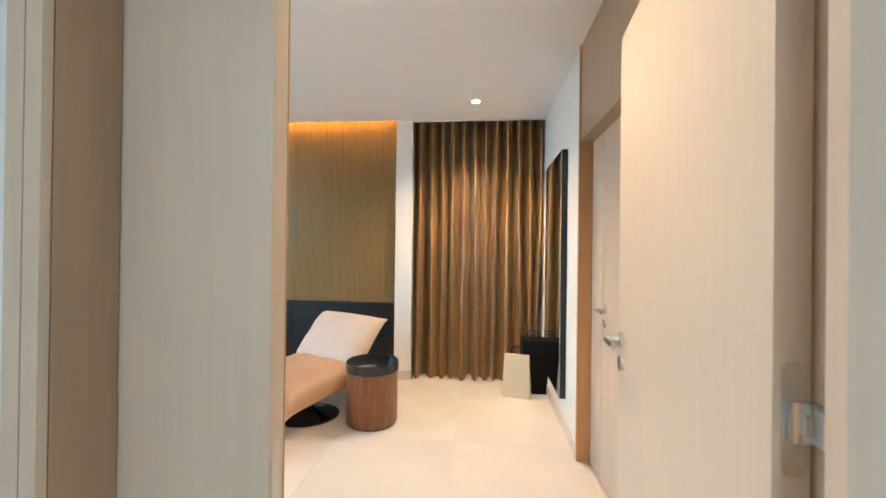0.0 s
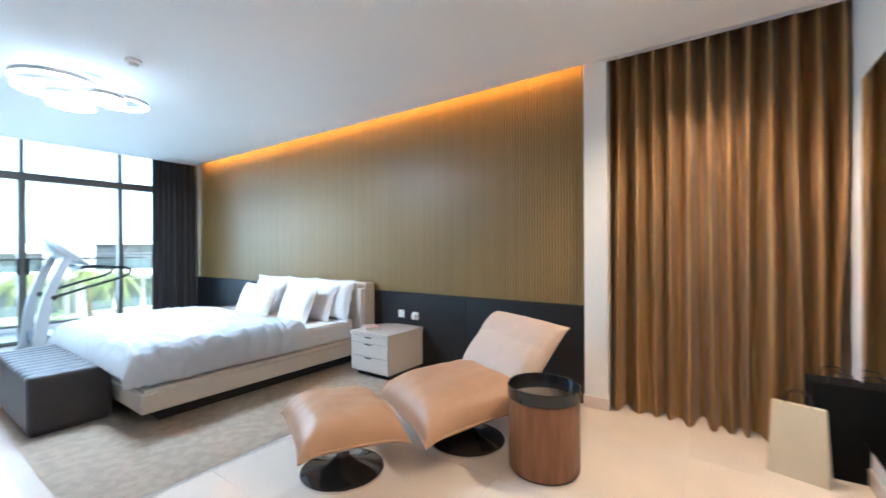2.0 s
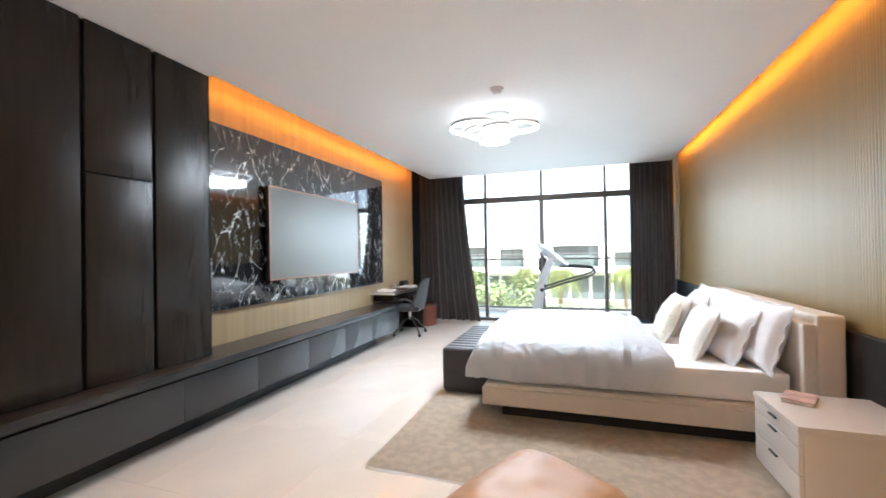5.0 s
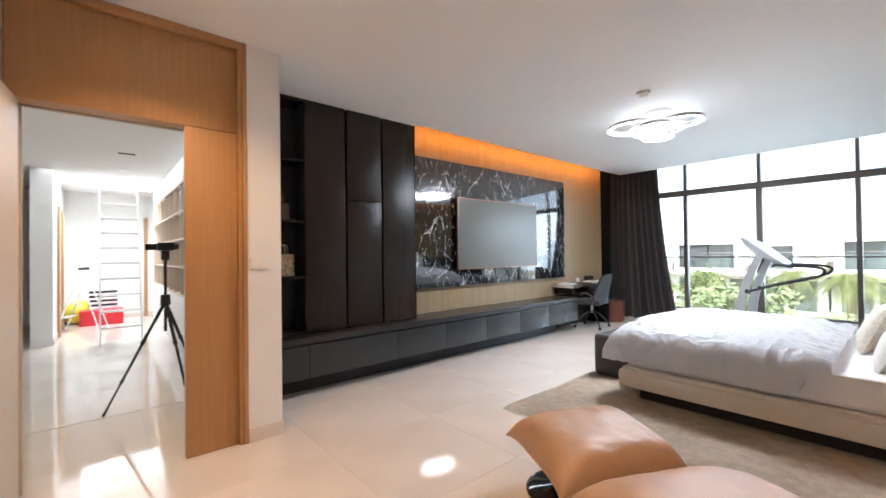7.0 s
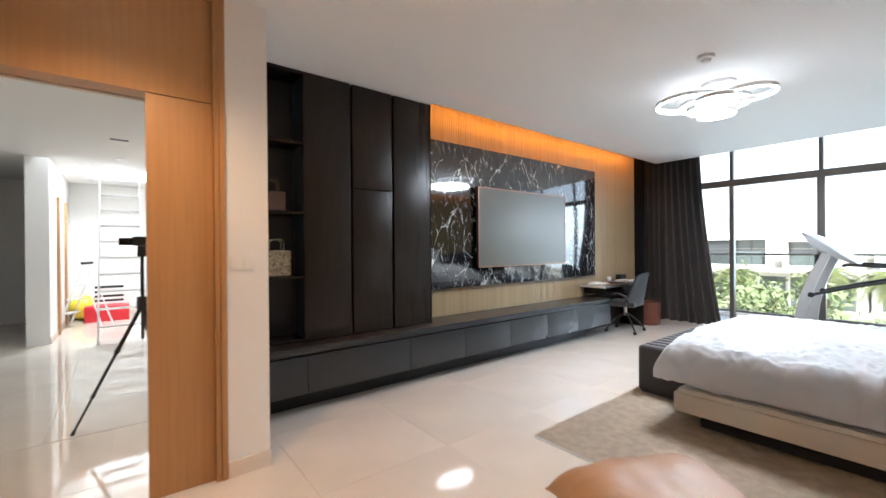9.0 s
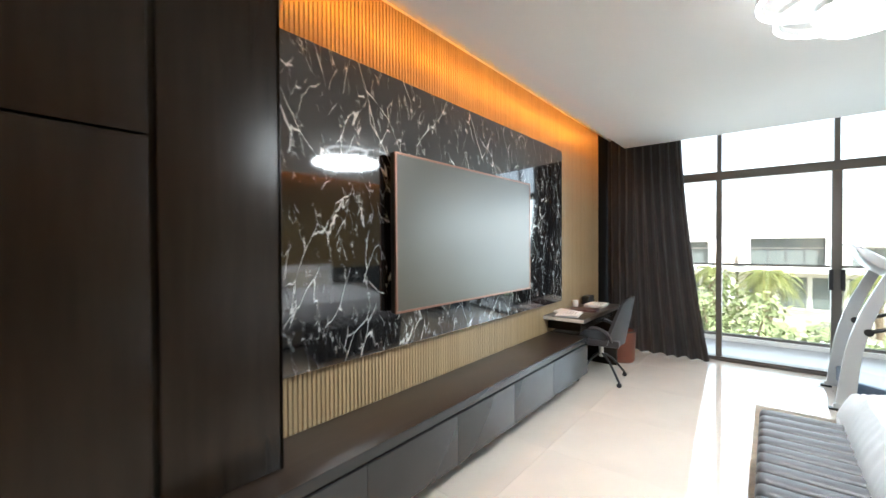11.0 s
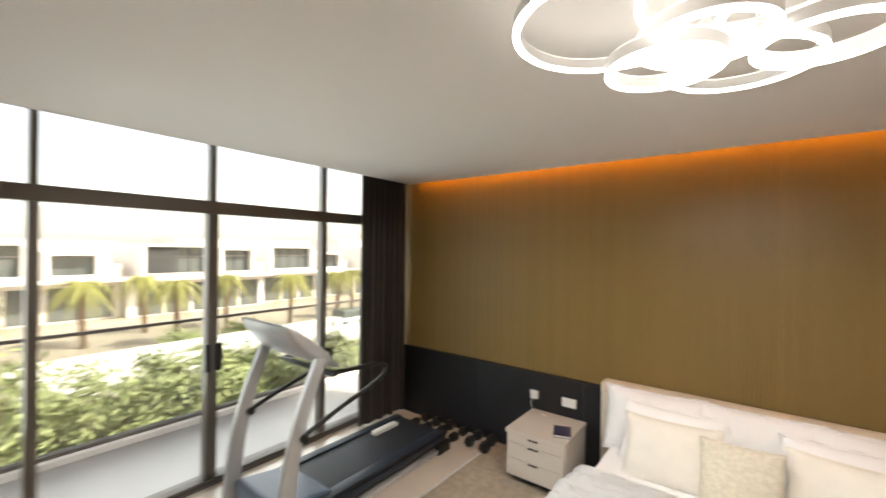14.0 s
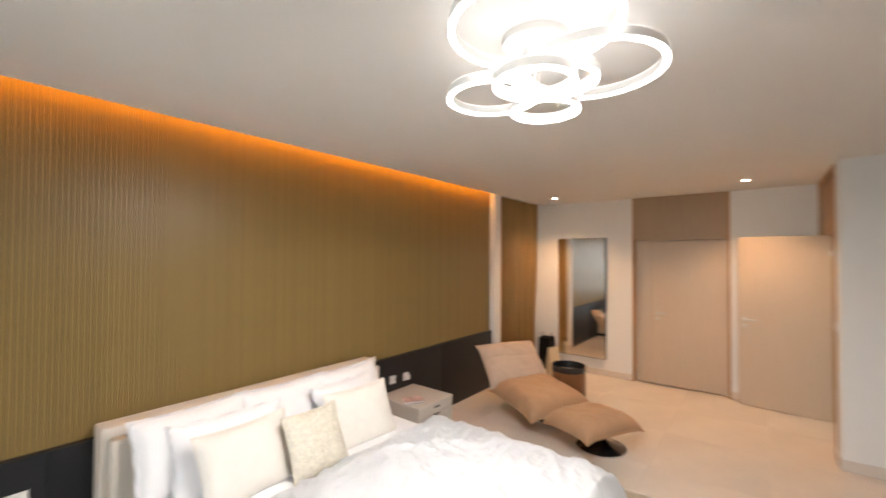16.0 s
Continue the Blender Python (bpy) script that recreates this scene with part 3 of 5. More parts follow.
box("overpanel", (XR - 0.004, XR + 0.155, D2A + 0.031, D2B - 0.031, D2Z + 0.005, H - 0.002), OAKD_LESS_LIT, door_2, 0.003)
box("narrow_leaf", (XR + 0.08, XR + 0.125, 3.04, D2B - 0.032, 0.004, D2Z), OAK, door_2, 0.002, "narrow fixed oak leaf")
box("main_leaf", (XR + 0.08, XR + 0.125, D2A + 0.032, 3.034, 0.004, D2Z), OAK, door_2, 0.002, "closed main oak leaf")
lever(door_2, XR + 0.08, 2.96, 1.1, -1, 0, (0, -1))


# ---- curtains ----
def cloth(name, parent, material, a, b, z0, z1, folds, depth, flare=0.0, seed=1, pull=0.0, ripple=0.25, tie=None, face=1, merge=0.3):
    """A hanging cloth in the plane from a to b (2D points), with folds; flare spreads b at the foot."""
    rnd = random.Random(seed)
    a, b = Vector(a), Vector(b)
    d = (b - a)
    length = d.length
    d.normalize()
    nrm = Vector((-d.y, d.x))
    cols, rows = folds * 18, 26
    phase = [rnd.uniform(-0.5, 0.5) for _ in range(folds + 2)]
    ampl = [rnd.uniform(0.45, 1.35) for _ in range(folds + 2)]
    drift = [rnd.uniform(-1, 1) for _ in range(folds + 2)]
    bm = bmesh.new()
    grid = []
    for r in range(rows + 1):
        t = r / rows
        line = []
        for c in range(cols + 1):
            u = c / cols
            fpos = u * folds
            k = min(int(fpos), folds)
            w = fpos - k
            am = ampl[k] * (1 - w) + ampl[k + 1] * w
            dr = drift[k] * (1 - w) + drift[k + 1] * w
            ph = phase[k] * (1 - w) + phase[k + 1] * w
            s = math.sin(2 * math.pi * fpos + ph * t * 2.2)
            s = math.copysign(abs(s) ** 0.75, s)
            s = s * (1 - merge * t) + 1.1 * merge * t * face * math.sin(math.pi * fpos + 0.8 * ph + 0.6)
            off = depth * s * (am * (0.35 + 0.65 * t) + 0.35 * (1 - t)) + 0.25 * depth * math.sin(4 * math.pi * fpos + 5 * ph + t) * ripple * t
            along = u * length + dr * t * 0.035 + flare * (u ** 1.5) * t ** 1.6 - pull * math.sin(math.pi * t) * u
            p = a + d * along + nrm * off
            if tie:
                tu, tt, tw = tie
                k_ = max(0.0, min(1.0, (u - tu + tw) / tw))
                k_ = k_ * k_ * (3 - 2 * k_) * math.exp(-((t - tt) / 0.30) ** 2) * 0.40
                along += (tu * length - along) * k_ if u <= 1 else 0
                off *= 1 - 0.5 * k_
                p = a + d * along + nrm * (off + 0.04 * k_)
            sag = 0.004 * math.sin(2 * math.pi * fpos + 1.0) if r == rows else 0
            line.append(bm.verts.new((p.x, p.y, z1 + (z0 - z1) * t + sag)))
        grid.append(line)
    for r in range(rows):
        for c in range(cols):
            bm.faces.new((grid[r][c], grid[r + 1][c], grid[r + 1][c + 1], grid[r][c + 1]))
    bmesh.ops.solidify(bm, geom=bm.faces[:], thickness=0.004)
    return part(name, bm, material, parent)


c = thing("curtain", pose(-7.82, 0.7, 0), "dark taupe floor-length curtain gathered beside the window", "curtain", "window curtains")
cloth("cloth", c, CURT, (0.0, -0.56), (0.02, 0.40), 0.010, 3.08, 9, 0.072, flare=0.30, seed=3, face=-1)
box("track", (-0.03, 0.03, -0.55, 4.2, 3.085, 3.11), PLASTIC, c, 0.003)
c = thing("curtain", pose(-7.82, 4.52, 0), "dark taupe floor-length curtain drawn back by the slatted wall", "curtain", "window curtains")
cloth("cloth", c, CURT, (0.0, 0.36), (0.0, -0.34), 0.015, 3.08, 8, 0.062, flare=0.03, seed=8, face=1)
c = thing("curtain", pose(0.27, 4.98, 0), "bronze satin floor-length curtain closed across the recess", "curtain")
cloth("cloth", c, CURT2, (-0.728, 0.0), (0.728, 0.0), 0.008, 3.05, 12, 0.13, flare=0.0, seed=5, tie=(0.90, 0.80, 0.2), face=-1, merge=0.3)
box("track", (-0.72, 0.73, -0.02, 0.02, 3.055, 3.08), PLASTIC, c, 0.003)


# ---- built-in cabinets ----
def low_cabinet():
    t = thing("low_cabinet", pose(-3.3, 0.3, 0), "long floating low cabinet, grey lacquer drawers under a dark veneer top", "cabinet")
    x0, x1 = -2.50, 2.655
    box("body", (x0 + 0.01, x1, -0.205, 0.21, 0.20, 0.50), DARK, t, 0.002)
    box("top", (x0, x1, -0.205, 0.243, 0.515, 0.572), DARKTOP, t, 0.003, "dark stained veneer top")
    box("gap_strip", (x0 + 0.01, x1, -0.205, 0.216, 0.50, 0.515), BLACK, t, 0)
    box("edge_strip", (x0, x1, 0.2435, 0.247, 0.517, 0.57), GREY, t, 0.001, "grey lacquer front edge")
    xs = [x0, -1.66, -0.955, -0.245, 0.475, 1.194, 2.2, 2.655]
    for a, b in zip(xs, xs[1:]):
        box("drawer_front", (a + 0.0015, b - 0.0015, 0.212, 0.24, 0.185, 0.495), GREY, t, 0.002, "grey lacquer drawer front")
    box("end_panel", (x0 - 0.016, x0 - 0.0005, -0.205, 0.24, 0.185, 0.572), GREY, t, 0.002, "grey lacquer end panel")
    # the cabinet floats: this added black block stands for the shadow below it
    box("dark_base_block", (x0 + 0.3, x1, -0.205, 0.0, 0.0, 0.20), BLACK, t, 0.002, "set-back black block standing in for the shadow under the cabinet")
    return t


low_cabinet()


def tall_cabinet():
    t = thing("tall_cabinet", pose(-1.56, 0.2, 0.5725), "tall dark veneer wall cabinet with open side niche, doors closed", "cabinet")
    top = H - 0.575
    box("side_panel", (-0.93, -0.912, -0.106, 0.18, 0.0, top), DARK, t, 0.002)
    box("body", (-0.911, 0.42, -0.106, 0.145, 0.0, top), BLACK, t, 0.001)
    xs = [-0.93, -0.461, -0.018, 0.425]
    for i, (a, b) in enumerate(zip(xs, xs[1:])):
        if i == 1:
            box("door", (a + 0.014, b - 0.014, 0.15, 0.18, 0.006, 1.355), DARK, t, 0.003, "lower dark veneer door")
            box("door", (a + 0.014, b - 0.014, 0.15, 0.18, 1.365, top - 0.002), DARK, t, 0.003, "upper dark veneer door")
        else:
            box("door", (a + (0.014 if i else 0.0), b - (0.014 if i == 0 else 0.0), 0.15, 0.18, 0.006, top - 0.002), DARK, t, 0.003, "tall dark veneer door")
    box("niche_back", (0.426, 0.92, -0.106, -0.09, 0.0, top), BLACK, t, 0.001)
    for z in (0.012, 0.55, 1.10, 1.70):
        box("shelf", (0.426, 0.92, -0.09, 0.16, z, z + 0.022), DARK, t, 0.002, "dark veneer niche shelf")
    box("niche_top", (0.426, 0.92, -0.09, 0.18, top - 0.03, top - 0.002), DARK, t, 0.002)
    return t


tall_cabinet()


def handbag(name, at, w, d, h, material, label):
    t = thing(name, at, label, "handbag")
    bm = bm_box(bmesh.new(), -w / 2, w / 2, -d / 2, d / 2, 0, h, 0.02, 3)
    for v in bm.verts:
        k = 1 - 0.25 * v.co.z / h
        v.co.y *= k
    part("body", bm, material, t)
    for s in (-1, 1):
        bm = bmesh.new()
        bm_tube(bm, smooth_path([(-w * 0.25, s * d * 0.3, h - 0.01), (-w * 0.2, s * d * 0.3, h + 0.08), (w * 0.2, s * d * 0.3, h + 0.08), (w * 0.25, s * d * 0.3, h - 0.01)], 6), 0.006, 8)
        part("strap", bm, material, t)
    return t


WOVEN = mat("woven_beige_canvas", (0.45, 0.36, 0.22), 0.8, vary=0.5, scale=60, bump=0.4, bscale=80, color2=(0.12, 0.07, 0.035))
handbag("handbag", pose(-0.93, 0.25, 1.145), 0.24, 0.13, 0.22, WOVEN, "beige woven handbag on a dark niche shelf")
handbag("handbag", pose(-0.9, 0.25, 1.695), 0.22, 0.12, 0.17, mat("brown_leather", (0.09, 0.045, 0.025), 0.45), "dark brown handbag on a dark niche shelf")

# ---- marble panel and screen ----
mp_ = thing("marble_panel", pose(-4.29, 0.113, 0.90), "polished black marble wall panel with white veins", "wall panel")
box("slab", (-1.685, 1.72, 0.03, 0.082, 0, 1.70), MARBLE, mp_, 0.003)
box("backing", (-1.64, 1.68, 0.001, 0.03, 0.04, 1.66), BLACK, mp_, 0.0)
tv = thing("wall_screen", pose(-4.162, 0.196, 1.13), "large flat wall-mounted screen, switched off, thin bronze bezel", "television")
box("casing", (-0.878, 0.878, 0.03, 0.074, 0.0, 0.985), BLACK, tv, 0.004)
box("wall_bracket", (-0.3, 0.3, 0.0, 0.03, 0.3, 0.7), BLACK, tv, 0.002)
for d in ((-0.88, 0.88, 0.066, 0.079, 0.973, 0.987), (-0.88, 0.88, 0.066, 0.079, -0.002, 0.012), (-0.88, -0.866, 0.066, 0.079, 0.0125, 0.9725), (0.866, 0.88, 0.066, 0.079, 0.0125, 0.9725)):
    box("bezel", d, BEZEL, tv, 0.002, "thin bronze bezel")
box("screen", (-0.865, 0.865, 0.0741, 0.0765, 0.0125, 0.972), SCREEN, tv, 0)

# ---- desk and chair ----
desk = thing("desk", pose(-6.25, 0.33, 0.0), "dark wall-mounted desk top beside the low cabinet", "desk")
box("top", (-0.68, 0.62, -0.215, 0.24, 0.735, 0.775), DARKTOP, desk, 0.003)
box("edge_strip", (0.6205, 0.624, -0.215, 0.24, 0.737, 0.773), NSL, desk, 0.001, "pale front edge strip")
box("drawer_body", (-0.6, 0.5, -0.215, 0.16, 0.62, 0.7345), DARK, desk, 0.003)
box("side_panel", (-0.68, -0.645, -0.215, 0.2, 0.0, 0.7345), DARK, desk, 0.003)


def office_chair():
    t = thing("office_chair", pose(-6.28, 0.535, 0, 0, 0, 8), "black upholstered office chair with shell back on a black four-star base", "chair")
    bm = bm_box(bmesh.new(), -0.24, 0.24, -0.24, 0.22, 0.42, 0.50, 0.035, 4)
    part("seat", bm, TUFT, t)
    bm = bmesh.new()
    rows, cols = 12, 14
    g = []
    for r in range(rows + 1):
        v = r / rows
        ln = []
        for q in range(cols + 1):
            u = q / cols * 2 - 1
            w = 0.24 * (1 - 0.25 * v ** 3)
            y = 0.22 + 0.10 * v - 0.16 * u * u * (1 - 0.4 * v)
            ln.append(bm.verts.new((w * math.sin(u * 1.35) / math.sin(1.35), y, 0.46 + 0.50 * v - 0.06 * u ** 4 * v)))
        g.append(ln)
    for r in range(rows):
        for q in range(cols):
            bm.faces.new((g[r][q], g[r][q + 1], g[r + 1][q + 1], g[r + 1][q]))
    bmesh.ops.solidify(bm, geom=bm.faces[:], thickness=0.035)
    part("backrest", bm, TUFT, t)
    bm = bmesh.new()
    g = []
    for r in range(rows + 1):
        v = r / rows
        ln = []
        for q in range(cols + 1):
            u = q / cols * 2 - 1
            w = 0.245 * (1 - 0.25 * v ** 3)
            y = 0.25 + 0.10 * v - 0.16 * u * u * (1 - 0.4 * v)
            ln.append(bm.verts.new((w * math.sin(u * 1.35) / math.sin(1.35), y, 0.44 + 0.52 * v - 0.06 * u ** 4 * v)))
        g.append(ln)
    for r in range(rows):
        for q in range(cols):
            bm.faces.new((g[r][q], g[r][q + 1], g[r + 1][q + 1], g[r + 1][q]))
    bmesh.ops.solidify(bm, geom=bm.faces[:], thickness=-0.012)
    part("back_shell", bm, SHELL, t, "pale grey outer back shell")
    for s in (-1, 1):
        bm = bmesh.new()
        bm_tube(bm, smooth_path([(s * 0.22, 0.15, 0.46), (s * 0.27, 0.1, 0.58), (s * 0.27, -0.02, 0.63), (s * 0.25, -0.1, 0.60)], 6), 0.018, 8)
        part("armrest", bm, TUFT, t)
    bm = bmesh.new()
    bm_cyl(bm, (0, 0, 0.26), (0, 0, 0.42), 0.025)
    bm_cyl(bm, (0, 0, 0.40), (0, 0, 0.42), 0.09)
    part("column", bm, STEEL, t)
    for k in range(4):
        a = math.pi / 4 + k * math.pi / 2
        bm = bmesh.new()
        bm_tube(bm, smooth_path([(0.015 * math.cos(a), 0.015 * math.sin(a), 0.30), (0.15 * math.cos(a), 0.15 * math.sin(a), 0.22), (0.31 * math.cos(a), 0.31 * math.sin(a), 0.05)], 6), 0.012, 8)
        leg = part("leg", bm, BLACK, t)
        bm = bmesh.new()
        bm_cyl(bm, (0.31 * math.cos(a) - 0.012, 0.31 * math.sin(a), 0.025), (0.31 * math.cos(a) + 0.012, 0.31 * math.sin(a), 0.025), 0.025, seg=16)
        part("castor", bm, BLACK, leg)
    return t


office_chair()
bin_ = thing("waste_bin", pose(-7.2, 0.48, 0), "brown leather waste bin beside the curtain", "waste bin")
part("body", bm_lathe(bmesh.new(), [(0, 0.0), (0.17, 0.0), (0.185, 0.02), (0.20, 0.40), (0.192, 0.40), (0.176, 0.03), (0, 0.03)]), mat("russet_leather", (0.17, 0.05, 0.028), 0.4, vary=0.2, scale=5, bump=0.1), bin_)
part("rim", bm_lathe(bmesh.new(), [(0.191, 0.395), (0.204, 0.395), (0.204, 0.412), (0.191, 0.412), (0.191, 0.395)]), BLACK, bin_)


def paper_stack(x, y, z, rz, n, w, d, label, cat="paper", m=PAPER):
    t = thing("paper_stack", pose(x, y, z, 0, 0, rz), label, cat, "papers on the desk")
    rnd = random.Random(int(x * 100))
    for i in range(n):
        ox, oy = rnd.uniform(-0.012, 0.012), rnd.uniform(-0.012, 0.012)
        box("sheet", (-w / 2 + ox, w / 2 + ox, -d / 2 + oy, d / 2 + oy, i * 0.004, i * 0.004 + 0.0032), m, t, 0)
    for i in range(4):
        zt = n * 0.004
        box("print_line", (-w / 2 + 0.03, w / 2 - 0.05 - 0.02 * i, d / 2 - 0.04 - 0.03 * i, d / 2 - 0.034 - 0.03 * i, zt - 0.0005, zt + 0.0003), GREY, t, 0)
    return t


DZ = 0.7755
paper_stack(-5.80, 0.34, DZ, 12, 6, 0.30, 0.22, "loose stack of printed white papers on the dark desk")
paper_stack(-5.96, 0.24, DZ, -20, 4, 0.21, 0.30, "small stack of white papers on the dark desk")
paper_stack(-6.62, 0.36, DZ, 5, 8, 0.30, 0.22, "thick stack of white documents at the desk's far end")
book = thing("notebook", pose(-6.22, 0.36, DZ, 0, 0, 8), "closed dark brown notebook on the desk", "notebook")
box("cover", (-0.11, 0.11, -0.15, 0.15, 0, 0.018), mat("oxblood_cover", (0.05, 0.02, 0.02), 0.4), book, 0.003)
mug = thing("desk_cup", pose(-6.42, 0.18, DZ), "white ceramic cup on the desk", "cup")
part("body", bm_lathe(bmesh.new(), [(0, 0), (0.03, 0), (0.036, 0.08), (0.033, 0.08), (0.028, 0.006), (0, 0.006)], 24), PLASTIC, mug)
sp = thing("desk_speaker", pose(-6.75, 0.22, DZ), "small rounded black box near the desk's end", "speaker")
part("body", bm_box(bmesh.new(), -0.10, 0.10, -0.05, 0.05, 0.0, 0.11, 0.03, 4), BLACK, sp)

# ---- rug ----
rug = thing("rug", pose(-4.35, 3.36, 0), "large mottled taupe silk rug with a fringed edge under the bed", "rug")
bm = bmesh.new()
nx, ny = 84, 60
g = []
for i in range(nx + 1):
    ln = []
    for j in range(ny + 1):
        x, y = -2.05 + 4.14 * i / nx, -1.43 + 2.92 * j / ny
        e = 0.006 * noise.noise(Vector((x * 2, y * 2, 0)))
        ln.append(bm.verts.new((x + (e if i in (0, nx) else 0), y + (e if j in (0, ny) else 0), 0.012 + 0.0015 * noise.noise(Vector((x * 7, y * 7, 3))))))
    g.append(ln)
for i in range(nx):
    for j in range(ny):
        bm.faces.new((g[i][j], g[i + 1][j], g[i + 1][j + 1], g[i][j + 1]))
bmesh.ops.solidify(bm, geom=bm.faces[:], thickness=-0.010)
part("body", bm, RUG, rug)
bm = bmesh.new()
rnd = random.Random(4)
for i in range(260):
    y = -1.42 + 2.88 * i / 259
    for s, x in ((1, 2.09), (-1, -2.05)):
        l = rnd.uniform(0.02, 0.035)
        bm_box(bm, min(x, x + s * l), max(x, x + s * l), y, y + 0.005, 0.003, 0.008)
tagged(part("fringe", bm, PAPER, rug), kind="stuff")

# ---- bed ----


def pillow(name, w, h, t_, material, at, label, category="pillow", group="", flange=0.0, seed=0, parent=None, lump=0.012, droop=0.0, plump=2.6, soft=0.0):
    """Cushion lying in its xy plane, thickness along z, centre at the origin."""
    bm = bmesh.new()
    n = 26
    top, bot = [], []
    for i in range(n + 1):
        a, b = [], []
        for j in range(n + 1):
            u, v = i / n * 2 - 1, j / n * 2 - 1
            prof = max(0.0, (1 - abs(u) ** plump)) ** 0.5 * max(0.0, (1 - abs(v) ** plump)) ** 0.5
            pinch = 1 - 0.07 * (1 - abs(v) ** 2) * abs(u) ** 3
            pinch2 = 1 - 0.07 * (1 - abs(u) ** 2) * abs(v) ** 3
            if soft:
                pinch, pinch2 = 1 - soft * v ** 6 * abs(u), 1 - soft * u ** 6 * abs(v)
            x, y = u * w / 2 * pinch, v * h / 2 * pinch2
            nz = lump * noise.noise(Vector((u * 2.2 + seed, v * 2.2, seed))) + lump * 0.5 * noise.noise(Vector((u * 6 + seed, v * 6, seed * 2)))
            sag = -droop * (0.35 * (u * u + v * v) + 0.65 * (u * v) ** 2)
            z = t_ / 2 * prof + nz * prof + sag
            a.append(bm.verts.new((x, y, z)))
            edge = i in (0, n) or j in (0, n)
            b.append(a[-1] if edge else bm.verts.new((x, y, -t_ / 2 * prof * 0.85 + nz * prof + sag * 0.8)))
        top.append(a)
        bot.append(b)
    for i in range(n):
        for j in range(n):
            bm.faces.new((top[i][j], top[i + 1][j], top[i + 1][j + 1], top[i][j + 1]))
            bm.faces.new((bot[i][j], bot[i][j + 1], bot[i + 1][j + 1], bot[i + 1][j]))
    rim = [top[i][0].co.copy() for i in range(n + 1)] + [top[n][j].co.copy() for j in range(1, n + 1)] + \
          [top[i][n].co.copy() for i in range(n - 1, -1, -1)] + [top[0][j].co.copy() for j in range(n - 1, 0, -1)]
    if parent is None:
        th = thing(name, at, label, category, group)
        part("cover", bm, material, th)
        part("piping", bm_tube(bmesh.new(), rim, 0.005, 6, True), material, th)
        if flange:
            fb = bmesh.new()
            a = [fb.verts.new(p) for p in rim]
            b = [fb.verts.new(p * (1 + flange) + Vector((0, 0, 0.01 * math.sin(k * 0.9)))) for k, p in enumerate(rim)]
            for k in range(len(rim)):
                q = (k + 1) % len(rim)
                fb.faces.new((a[k], a[q], b[q], b[k]))
            bmesh.ops.solidify(fb, geom=fb.faces[:], thickness=0.003)
            part("flange", fb, material, th)
        return th
    ob = part(name, bm, material, parent, label, at)
    part("piping", bm_tube(bmesh.new(), rim, 0.006, 6, True), material, ob)
    return ob


bed = thing("bed", pose(-4.2, 3.7, 0), "wide low cream leather bed with padded headboard", "bed")
box("base", (-1.0, 1.0, -1.2, 1.02, 0.125, 0.27), BEDL, bed, 0.015, seg=3)
box("under_frame", (-0.9, 0.9, -1.05, 1.0, 0.02, 0.125), BLACK, bed, 0.0)
box("recess_strip", (-0.985, 0.985, -1.17, 1.0, 0.27, 0.30), BEDL, bed, 0.0)
bm = bm_box(bmesh.new(), -1.08, 1.05, 1.03, 1.185, 0.10, 0.945, 0.04, 4)
part("headboard", bm, BEDL, bed)
for k in range(3):
    x0 = -1.05 + k * 0.70
    part("headboard_cushion", bm_box(bmesh.new(), x0 + 0.005, x0 + 0.695, 0.955, 1.035, 0.40, 0.885, 0.035, 4), BEDL, bed, "padded cream headboard cushion")
mattress = thing("mattress", pose(-4.2, 3.62, 0.302), "thick white mattress in a fitted sheet on the bed base", "mattress")
part("body", bm_box(bmesh.new(), -0.93, 0.93, -1.07, 1.02, 0.0, 0.22, 0.05, 4), SHEET, mattress)


